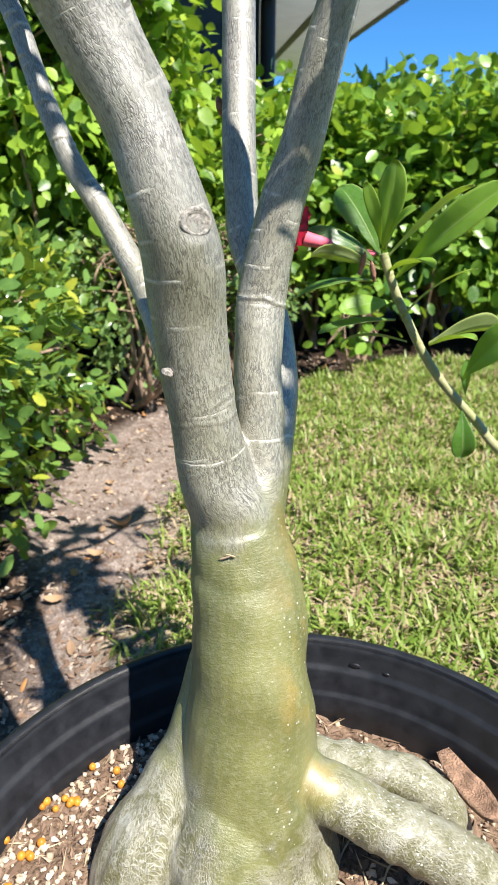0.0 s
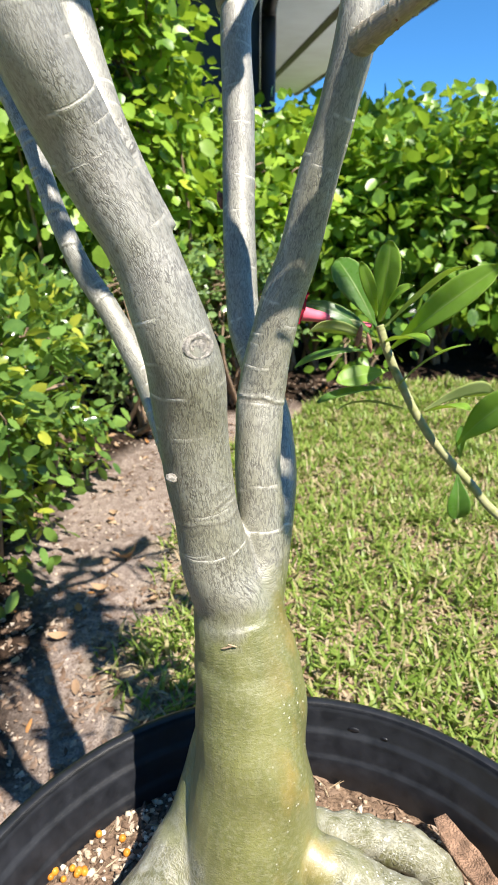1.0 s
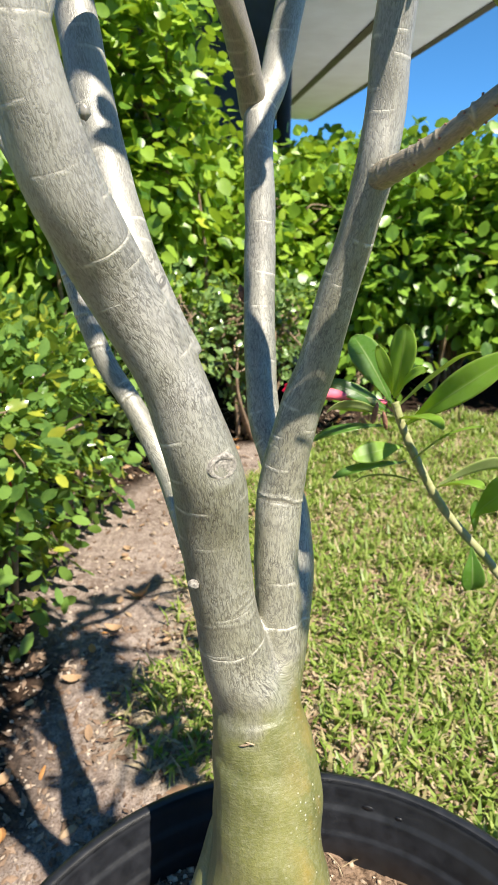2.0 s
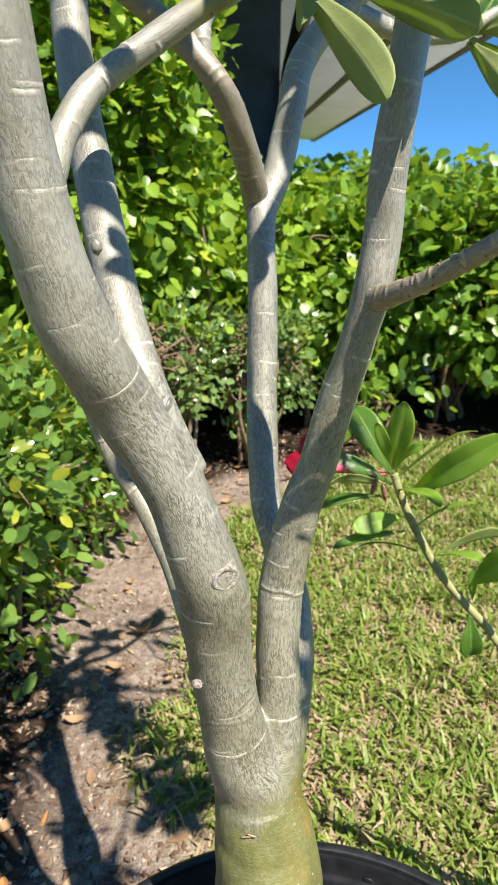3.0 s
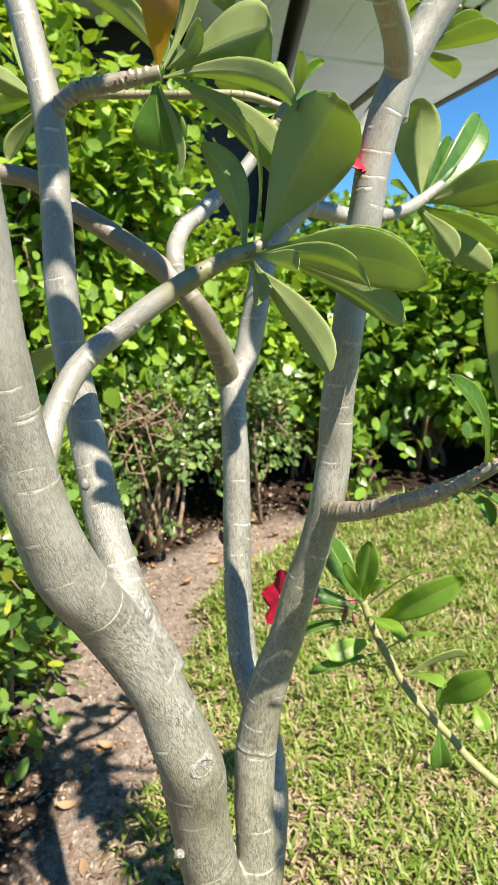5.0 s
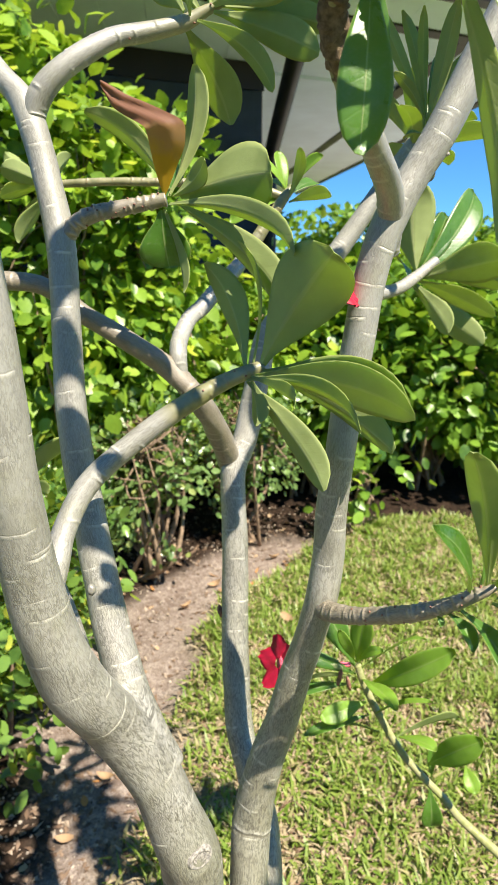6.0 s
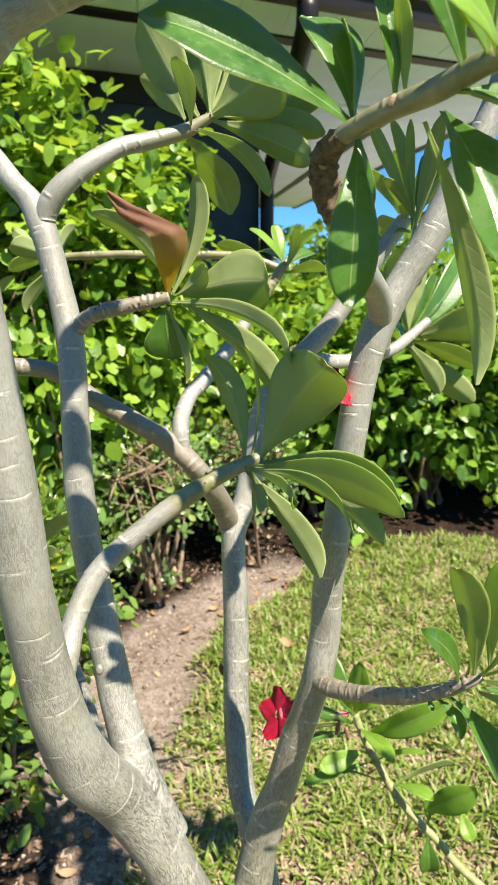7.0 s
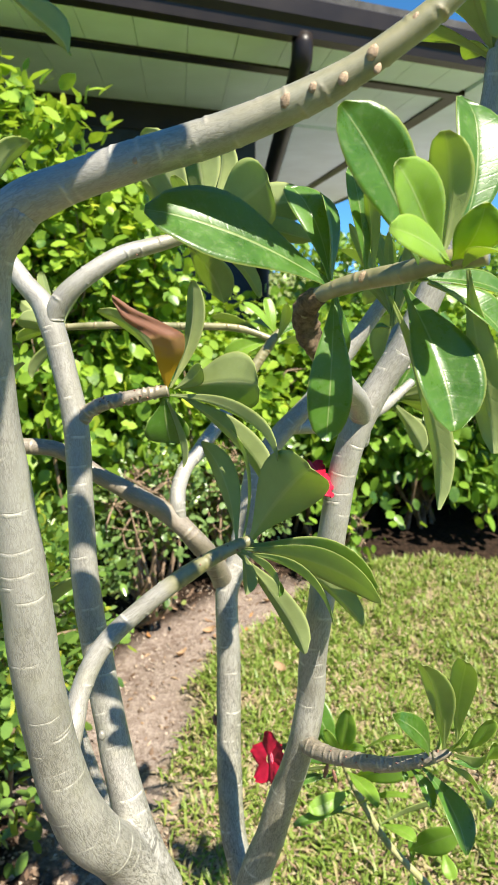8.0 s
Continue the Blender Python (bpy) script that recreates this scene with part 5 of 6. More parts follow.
def stem_leaves(rows, plant, axis, slim=1.0):
    """Leaves with feet of their own along a stem; the turn k is as in rosette()."""
    axis = np.array(axis, float) / np.linalg.norm(axis)
    for i, (foot, (x, y, z, w, k), young) in enumerate(rows):
        face = axis * (1 - abs(k)) + np.array((0.0, -1.0, 0.12)) * k
        part("leaf", leaf_mesh(foot, (x, y, z), w * slim, face, 0.03 + 0.08 * ((i * 0.37) % 1), bool(young)), plant)


def crown_tip(base, axis, plant, n=14, size=0.10, seed=0, young=0.3):
    """A full rosette at a branch tip, leaves turned about it by the golden angle."""
    rg = np.random.RandomState(seed)
    ax = np.array(axis, float) / np.linalg.norm(axis)
    u = np.cross(ax, (0.3, 0.9, 0.1))
    u /= np.linalg.norm(u)
    w = np.cross(ax, u)
    for i in range(n):
        a, e = i * 2.39996, radians(28 + 62 * i / n + rg.uniform(-7, 7))
        d = math.cos(e) * ax + math.sin(e) * (math.cos(a) * u + math.sin(a) * w)
        ln = size * rg.uniform(0.75, 1.15) * (0.7 + 0.3 * i / n)
        start = np.array(base) - ax * 0.014 * i / n
        part("leaf", leaf_mesh(start, start + d * ln, ln * rg.uniform(0.36, 0.46), ax + 0.1 * d, rg.uniform(0.02, 0.09), rg.uniform() < young), plant)


def flower(plant, base, centre, facing, size):
    """A trumpet of five ruffled petals on a pink tube."""
    base, c = np.array(base, float), np.array(centre, float)
    ax = np.array(facing, float) / np.linalg.norm(facing)
    v, f, _, _ = tube([(*base, 0.0030), (*(base * 0.65 + c * 0.35), 0.0042), (*(base * 0.3 + c * 0.7), size * 0.14), (*c, size * 0.20)], 0.003, 16)
    me = mesh_of("flower", v, f, [PETAL_PINK])
    fl = part("flower", me, plant, "red trumpet flower with a pink throat")
    s = np.cross(ax, (0.2, 0.1, 1.0))
    s /= np.linalg.norm(s)
    t = np.cross(ax, s)
    for p in range(5):
        a = p * 2 * math.pi / 5 + 0.3
        rd, tg = math.cos(a) * s + math.sin(a) * t, -math.sin(a) * s + math.cos(a) * t
        V, n, m = [], 10, 7
        for i in range(n):
            q = i / (n - 1)
            w = size * 0.34 * math.sin(math.pi * (0.14 + 0.72 * q)) ** 0.8
            for j in range(m):
                u = 2 * j / (m - 1) - 1
                ruf = 0.05 * size * math.sin(u * 7 + q * 6 + p) * q + 0.10 * size * q * q
                V.append(c + rd * size * (0.12 + 0.62 * q * (1 - 0.12 * u * u)) + tg * u * w + ax * (0.05 * size + ruf - 0.07 * size * u * u))
        V = np.array(V)
        F = [(i * m + j, i * m + j + 1, (i + 1) * m + j + 1, (i + 1) * m + j) for i in range(n - 1) for j in range(m - 1)]
        V2 = np.concatenate([V, V - ax * 0.0006])
        F2 = F + [tuple(x + n * m for x in q[::-1]) for q in F]
        part("petal", mesh_of("petal", V2, F2, [PETAL]), fl)


UPPER = [([(0.140, 0.330, 1.580, 0.0062), (0.158, 0.325, 1.630, 0.0060), (0.140, 0.300, 1.700, 0.0058), (0.100, 0.270, 1.745, 0.0056), (0.050, 0.240, 1.770, 0.0052)], (-0.7, -0.1, 0.7)),
         ([(0.224, 0.549, 1.600, 0.0076), (0.360, 0.520, 1.700, 0.0070), (0.550, 0.480, 1.760, 0.0064), (0.720, 0.450, 1.800, 0.0056)], (0.7, -0.1, 0.6)),
         ([(0.100, 0.270, 1.745, 0.0056), (0.060, 0.265, 1.735, 0.0054), (0.010, 0.265, 1.720, 0.0050)], (-0.8, 0.0, 0.5)),
         ([(0.420, 0.507, 1.722, 0.0066), (0.450, 0.460, 1.745, 0.0062), (0.470, 0.400, 1.765, 0.0056)], (0.2, -0.5, 0.8)),
         ([(0.470, 0.420, 1.760, 0.0060), (0.590, 0.290, 1.820, 0.0058), (0.680, 0.130, 1.850, 0.0054)], (0.5, -0.5, 0.7)),
         ([(0.298, 0.534, 1.662, 0.0064), (0.360, 0.485, 1.760, 0.0060), (0.420, 0.440, 1.820, 0.0054)], (0.2, 0.3, 0.9)),
         ([(0.470, 0.420, 1.760, 0.0060), (0.575, 0.240, 1.830, 0.0058), (0.620, -0.030, 1.870, 0.0052)], (0.1, -0.8, 0.6)),
         ([(0.225, 0.549, 1.600, 0.0070), (0.245, 0.500, 1.750, 0.0062), (0.245, 0.430, 1.860, 0.0054)], (-0.3, -0.2, 0.9))]


def build_wood(plant):
    """Trunk, main limbs and roots grown together into one skin."""
    lines = [TRUNK, LIMB_LEFT, LIMB_RIGHT, LIMB_MIDDLE, LIMB_BACK, *ROOTS, STUB]
    V, F, k = [], [], 0
    for i, pts in enumerate(lines):
        v, f, _, _ = tube(pts, 0.004, 28, 0.010, i)
        V.append(v)
        F += [[a + k for a in q] for q in f]
        k += len(v)
    rough = new("trunk_rough", mesh_of("trunk_rough", np.vstack(V), F))
    m = rough.modifiers.new("join", "REMESH")
    m.mode, m.voxel_size = "VOXEL", 0.0017
    s = rough.modifiers.new("soften", "SMOOTH")
    s.factor, s.iterations = 0.5, 9
    dg = bpy.context.evaluated_depsgraph_get()
    me = bpy.data.meshes.new_from_object(rough.evaluated_get(dg))
    bpy.data.objects.remove(rough)
    n = len(me.vertices)
    co = np.empty(n * 3, np.float32)
    me.vertices.foreach_get("co", co)
    co = co.reshape(-1, 3)
    # for each point: the nearest sample of every line, and how near it is
    nb = len(lines)
    near, cen, arc, ang = np.empty((n, nb), np.float32), np.empty((n, nb, 3), np.float32), np.empty((n, nb), np.float32), np.empty((n, nb), np.float32)
    for i, pts in enumerate(lines):
        c, r, s = spline(pts, 0.006)
        t, u, w = frames_along(c)
        s = pts[0][2] + (s if pts[-1][2] > pts[0][2] else -s)
        c, r, s, t, u, w = (q.astype(np.float32) for q in (c, r, s, t, u, w))
        for a in range(0, n, 8000):
            p = co[a:a + 8000]
            d = np.sqrt(((p[:, None] - c[None]) ** 2).sum(-1)) - r
            k = d.argmin(1)
            rel = p - c[k]
            off = (rel * t[k]).sum(1)
            near[a:a + 8000, i] = d[np.arange(len(p)), k]
            cen[a:a + 8000, i] = c[k] + t[k] * off[:, None]
            arc[a:a + 8000, i] = s[k] + off * (1 if pts[-1][2] > pts[0][2] else -1)
            ang[a:a + 8000, i] = np.arctan2((rel * w[k]).sum(1), (rel * u[k]).sum(1))
    weight = np.exp(-(near - near.min(1)[:, None]) / 0.004)
    weight[:, -1] *= 0.0
    weight /= weight.sum(1)[:, None]
    s = (arc * weight).sum(1)
    middle = (cen * weight[..., None]).sum(1)
    out = co - middle
    out /= np.maximum(np.linalg.norm(out, axis=1), 1e-5)[:, None]
    push, mark, groove = np.zeros(n, np.float32), np.zeros(n, np.float32), np.zeros(n, np.float32)
    rg = np.random.RandomState(21)
    extra = {1: [(0.604, 6.0, 0.9), (0.690, 1.6, 0.45), (0.698, 2.4, 0.5), (0.706, 1.4, 0.4), (0.714, 2.6, 0.5), (0.723, 1.5, 0.35), (0.733, 2.2, 0.4)], 2: [(0.775, 6.0, 1.8), (0.702, 2.0, 0.8)]}
    for i in range(5):
        fade = np.clip((weight[:, i] - 0.5) / 0.4, 0, 1)
        on = fade > 0
        rows = list(extra.get(i, []))
        for s1, wd, dip in rows:
            a1 = rg.uniform(-3.1, 3.1)
            da = np.abs((ang[on, i] - a1 + np.pi) % (2 * np.pi) - np.pi)
            q = arc[on, i] - s1 - 0.0022 * np.cos(da) - 0.0008 * np.sin(5 * ang[on, i] + s1 * 900)
            gate = np.clip((wd - da) / 0.35, 0, 1) * fade[on]
            g = np.exp(-((q / 0.0014) ** 2)) * gate
            push[on] += (0.00010 if i == 0 else 0.00024) * dip * (g - 0.9 * gate * np.exp(-(((q + 0.0034) / 0.0020) ** 2)))
            g2 = np.exp(-(((q + 0.0026) / 0.0013) ** 2)) * gate
            groove[on] = np.maximum(groove[on], g2 * min(dip, 1.0) * (0.15 if i == 0 else 1.0))
            mark[on] = np.maximum(mark[on], g * min(dip, 1.0) * (0.25 if i == 0 else 1.0))
    # knobbly skin on the roots
    low = np.clip((0.44 - co[:, 2]) / 0.06, 0, 1)
    for _ in range(10):
        kx, ph = rg.normal(0, 170, 3) * (1, 1, 0.5), rg.uniform(0, 7)
        push += low * 0.00035 * np.sin(co @ kx + ph)
    vec_attr(me, "bark", np.stack([co[:, 0] - middle[:, 0], co[:, 1] - middle[:, 1], s], -1))
    value_attr(me, "scar", mark)
    value_attr(me, "groove", groove)
    value_attr(me, "limb", np.clip((co[:, 2] - 0.60) / 0.04, 0, 1))
    co = co + out * push[:, None]
    me.vertices.foreach_set("co", co.astype(np.float32).ravel())
    me.materials.clear()
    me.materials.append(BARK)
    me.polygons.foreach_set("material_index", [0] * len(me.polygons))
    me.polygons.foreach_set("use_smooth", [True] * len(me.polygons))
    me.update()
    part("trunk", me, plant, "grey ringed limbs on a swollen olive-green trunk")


def blob(name, centre, size, mat, parent, turn=(0, 0, 0), label=""):
    bm = bmesh.new()
    bmesh.ops.create_icosphere(bm, subdivisions=3, radius=1.0)
    rg = random.Random(name + str(centre))
    for v in bm.verts:
        v.co *= 1 + 0.22 * noise.noise(v.co * 2.3 + Vector((rg.random() * 9, 0, 0)))
    bmesh.ops.transform(bm, matrix=pose(*centre, *turn) @ Matrix.Diagonal((*size, 1)), verts=bm.verts)
    return part(name, bm_mesh(name, bm, mat, True), parent, label)


def petiole_stubs(pts, plant, n, seed, first=0.15):
    """Short dark stubs of fallen leaves standing out from a twig."""
    rg = np.random.RandomState(seed)
    c, r, _ = spline(pts, 0.001)
    t, u, w = frames_along(c)
    for i in range(n):
        k = int(len(c) * (first + (0.97 - first) * (i + rg.uniform(0, 0.8)) / n))
        a = rg.uniform(0, 6.283)
        d = math.cos(a) * u[k] + math.sin(a) * w[k]
        d = d + 0.5 * t[k]
        d /= np.linalg.norm(d)
        p, ln, q = c[k] + d * r[k] * 0.8, rg.uniform(0.0016, 0.0036), rg.uniform(0.0006, 0.0010)
        v, f, _, _ = tube([(*p, q * 1.5), (*(p + d * ln * 0.6), q), (*(p + d * ln), q * 0.35)], 0.0012, 6)
        part("leaf_stub", mesh_of("leaf_stub", v, f, [DARKSCAR]), plant)


def build_plant():
    plant = thing("desert_rose", "potted desert rose with thick grey branching trunk and leaf rosettes", "plant", (0.02, 0.345, 0.30))
    build_wood(plant)
    for i, (k, pts) in enumerate(BRANCHES.items()):
        young = {"arm": (0.30, 0.88), "near": (0.30, 0.38), "arc": (0.64, 0.70), "pale_shoot": (-1.0, -0.5), "fork_up": (0.7, 0.8), "back_tip": (0.55, 0.95), "back_spur": (0.6, 1.6)}.get(k, (2.0, 3.0))
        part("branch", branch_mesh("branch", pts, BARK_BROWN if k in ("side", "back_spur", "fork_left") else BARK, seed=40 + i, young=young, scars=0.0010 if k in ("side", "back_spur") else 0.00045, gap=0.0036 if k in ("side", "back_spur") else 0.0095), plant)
    part("corky_patch", branch_mesh("corky_patch", [(0.080, 0.416, 1.388, 0.0072), (0.071, 0.402, 1.400, 0.0078), (0.0655, 0.386, 1.418, 0.0077), (0.069, 0.377, 1.4265, 0.0070), (0.075, 0.370, 1.4305, 0.0053)], CORK, rough=0.05, seed=91, scars=0.0012, gap=0.004), plant, "rough brown corky elbow of a branch")
    # cut stub, bud and small scars
    m = pose(-0.0158, 0.3908, 0.8268, -5, 0, 36) @ Matrix.Rotation(radians(90), 4, "X") @ Matrix.Diagonal((1.22, 0.98, 1.0, 1.0))
    me = lathe("pruning_scar", [(0.0002, -0.0006), (0.0022, -0.0010), (0.0042, -0.0004), (0.0055, -0.0014), (0.0066, 0.0002), (0.0078, 0.0004), (0.0090, -0.0008), (0.0098, -0.0040)], (0, 0), SCAR, 40)
    me.transform(m)
    part("pruning_scar", me, plant, "pale healed pruning cut with a raised rim")
    blob("bud", (-0.0393, 0.3962, 0.7310), (0.0042, 0.0035, 0.0032), SCAR, plant, (0, 20, 0), "pale dormant bud")
    blob("leaf_scar", (-0.001, 0.3790, 0.5962), (0.0052, 0.0008, 0.0008), NODE, plant, (0, -28, -14), "small reddish-brown bark scar")
    blob("leaf_scar", (0.0035, 0.3783, 0.5990), (0.0038, 0.0007, 0.0006), NODE, plant, (0, 8, -10), "small reddish-brown bark scar")
    # loose rootlets creeping over the soil between the roots
    rr = np.random.RandomState(64)
    for x, y, a, ln, r in ((0.058, 0.330, -0.2, 0.075, 0.0022), (0.070, 0.322, 0.3, 0.060, 0.0013), (0.085, 0.318, -0.5, 0.070, 0.0017), (0.100, 0.312, 0.1, 0.060, 0.0011), (0.064, 0.314, -0.9, 0.060, 0.0015), (0.120, 0.306, -0.4, 0.055, 0.0012),
                           (0.090, 0.326, 0.6, 0.050, 0.0010), (0.052, 0.322, -1.3, 0.055, 0.0012), (0.150, 0.376, 0.3, 0.060, 0.0016), (0.120, 0.372, -0.3, 0.060, 0.0013), (0.180, 0.362, 0.8, 0.050, 0.0012), (0.076, 0.308, -0.1, 0.070, 0.0010), (0.110, 0.296, 0.4, 0.060, 0.0012)):
        pts = []
        for q in range(6):
            pts.append((x, y, float(soil_z(x, y)) + r + 0.006 * math.sin(math.pi * q / 5) * rr.uniform(0.2, 1.2) + 0.001, r * (1 - 0.12 * q)))
            a += rr.normal(0, 0.45)
            x, y = x + math.cos(a) * ln / 5, y + math.sin(a) * ln / 5
        part("rootlet", branch_mesh("rootlet", pts, ROOTLET, step=0.003, seg=8, rough=0.06, seed=int(x * 1e4) % 97, scars=0.0), plant, "thin tan rootlet")
    blob("bud", (-0.104, 0.4425, 1.041), (0.0036, 0.0036, 0.0048), BARK, plant)
    blob("bud", (0.1585, 0.5125, 1.365), (0.0062, 0.0030, 0.0026), SCAR, plant)
    blob("leaf_stub", (-0.0185, 0.628, 0.905), (0.0035, 0.0035, 0.0085), DARKSCAR, plant, (0, -15, 0), "dry brown petiole stub")
    for x, y, z, s in ((0.0505, 0.3285, 1.5275, 1.0), (0.0640, 0.3270, 1.5330, 0.7), (0.0790, 0.3265, 1.5365, 0.9), (0.0930, 0.3262, 1.5480, 1.0), (0.0960, 0.3275, 1.5410, 0.7), (0.1130, 0.3255, 1.5620, 0.8), (0.0200, 0.3310, 1.5140, 0.6), (-0.0280, 0.3335, 1.5010, 0.6), (0.0960, 0.3440, 1.4410, 0.9), (0.1150, 0.3340, 1.4440, 1.0)):
        blob("leaf_scar", (x, y, z), (0.0026 * s, 0.0013 * s, 0.0038 * s), NODE, plant, (0, 25, 0), "raised pinkish-brown leaf scar")
    for k, n, first in (("back_spur", 26, 0.2), ("side", 30, 0.2), ("arc", 12, 0.6), ("fork_left", 12, 0.25), ("back_tip", 8, 0.4)):
        petiole_stubs(BRANCHES[k], plant, n, len(k) * 7 + n, first)
    rosette(LEAVES_A, plant, (0.75, 0.15, 0.45))
    rosette(LEAVES_Y, plant, (0.8, -0.1, 0.45))
    stem_leaves(LEAVES_D, plant, (0.8, 0.1, 0.45))
    rosette(LEAVES_N, plant, (0.35, -0.45, 0.75), along=0.003)
    stem_leaves(LEAVES_NEAR, plant, (0.5, -0.4, 0.75))
    stem_leaves(LEAVES_P, plant, (0.6, -0.4, 0.6))
    rosette(LEAVES_V, plant, (0.6, 0.3, 0.6))
    rosette(LEAVES_C, plant, (0.3, 0.1, 0.9), (0, 1, 2, 4))
    for base, (x, y, z, w, k) in LONE_armtop + LONE_armend:
        part("leaf", leaf_mesh(base, (x, y, z), w, np.array((0.2, 0.0, 1.0)) * (1 - abs(k)) + np.array((0, -1, 0.1)) * k, 0.05), plant)
    # the upper crown, above the arm
    for i, (pts, ax) in enumerate(UPPER):
        part("branch", branch_mesh("branch", pts, BARK, step=0.003, seg=16, seed=70 + i, young=(0.3, 0.8)), plant)
        crown_tip(pts[-1][:3], ax, plant, 15, 0.105 if i < 6 else 0.078, 30 + i)
    crown_tip((0.060, 0.265, 1.738), (-0.2, -0.3, 0.9), plant, 16, 0.105, 44)
    crown_tip((0.226, 0.551, 1.620), (0.25, 0.05, 1.0), plant, 15, 0.105, 2)
    crown_tip((-0.247, 0.601, 1.492), (-0.8, 0.2, 0.6), plant, 14, 0.10, 3)
    crown_tip((-0.261, 0.580, 1.286), (-0.85, -0.1, 0.5), plant, 13, 0.10, 4)
    crown_tip((-0.231, 0.581, 1.064), (-0.6, 0.4, 0.7), plant, 13, 0.10, 5)
    crown_tip((0.199, 0.801, 1.420), (0.4, 0.3, 0.85), plant, 12, 0.09, 6)
    crown_tip((-0.238, 0.800, 1.372), (-0.9, 0.2, 0.4), plant, 9, 0.08, 8)
    rosette(LEAVES_W, plant, (0.25, 0.0, 1.0), (0, 2), slim=0.72)
    # a withered leaf, yellow at its foot and brown beyond
    m = Mat("withered_leaf")
    u, v, _ = m.sep(m.attr("leaf"))
    nz = m.math("ADD", v, m.math("MULTIPLY", m.math("SUBTRACT", m.noise(m.pos(), 60.0, 3), 0.5), 0.3))
    col = m.mix(m.ramp(nz, 0.22, 0.36), (0.66, 0.43, 0.03), m.mix(m.ramp(nz, 0.46, 0.56), (0.52, 0.33, 0.15), (0.29, 0.145, 0.10)))
    m.set(Base_Color=col, Roughness=0.6)
    m.translucent(m.mix(0.6, col, (0.95, 0.62, 0.12)), 0.5)
    part("leaf", withered_leaf(m.m), plant, "withered leaf, yellow foot folded over to a brown tip")
    flower(plant, (0.070, 0.494, 1.248), (0.088, 0.489, 1.271), (0.60, -0.30, 0.55), 0.027)


def build_second_plant():
    plant = thing("desert_rose", "leaning young desert rose stem with glossy leaves and red flower", "plant", (0.66, 0.60, -0.02))
    part("stem", branch_mesh("stem", SECOND_STEM, STEM, seed=77, scars=0.0005), plant, "olive-green young stem")
    stem_leaves(LEAVES_Q, plant, (-0.45, 0.05, 0.9), 1.05)
    stem_leaves(LONE_STEM, plant, (-0.3, 0.0, 1.0), 1.2)
    flower(plant, (0.145, 0.722, 0.768), (0.050, 0.692, 0.790), (-0.75, -0.45, 0.45), 0.048)
    for c, s, r in (((0.120, 0.712, 0.775), (0.016, 0.005, 0.005), (0, 20, 0)), ((0.130, 0.705, 0.760), (0.003, 0.003, 0.013), (0, 10, 0)), ((0.142, 0.704, 0.752), (0.0028, 0.0028, 0.012), (0, -14, 0))):
        blob("withered_bud", c, s, DARKSCAR if s[2] > 0.01 else LEAF_UNDER, plant, r, "withered brown flower stalk" if s[2] > 0.01 else "")


build_plant()
build_second_plant()


# ---- shrubs and hedge ----
def leaf_cloud(rg, pts, normals, lo, hi, aspect, droop=0.3, point=0.5):
    """Many small folded leaves at given places: each six triangles, with a tip and a crease."""
    n = len(pts)
    ln = rg.uniform(lo, hi, n)
    wd = ln * aspect * rg.uniform(0.85, 1.15, n)
    a = normals + rg.normal(0, 0.55, (n, 3))
    a[:, 2] -= droop
    a /= np.linalg.norm(a, axis=1)[:, None]
    nr = np.array((0, 0, 0.9)) + 0.6 * normals + rg.normal(0, 0.62, (n, 3))
    nr -= a * (nr * a).sum(1)[:, None]
    nr /= np.linalg.norm(nr, axis=1)[:, None]
    sd = np.cross(a, nr)
    L, Wd = ln[:, None], wd[:, None] / 2
    fold, curl = rg.uniform(0.05, 0.3, n)[:, None], rg.uniform(0.0, 0.18, n)[:, None]
    rows, verts = ((0.18, 0.72, 0.02), (0.48, 1.0, -0.02), (0.80, 0.55 + 0.2 * point, -0.10)), [pts]
    for q, wq, zq in rows:
        mid = pts + a * L * q + nr * L * (zq * 0.4 - curl * q * q)
        verts += [mid + sd * Wd * wq + nr * Wd * wq * fold, mid, mid - sd * Wd * wq + nr * Wd * wq * fold]
    verts.append(pts + a * L - nr * L * curl * 1.2)
    v = np.stack(verts, 1).reshape(-1, 3)
    b = np.arange(n)[:, None] * 11
    tri = np.array([(0, 2, 1), (0, 3, 2), (7, 8, 10), (8, 9, 10)])
    quad = np.array([(1, 2, 5, 4), (2, 3, 6, 5), (4, 5, 8, 7), (5, 6, 9, 8)])
    f = (b[:, None] + tri[None]).reshape(-1, 3).tolist() + (b[:, None] + quad[None]).reshape(-1, 4).tolist()
    return v, f


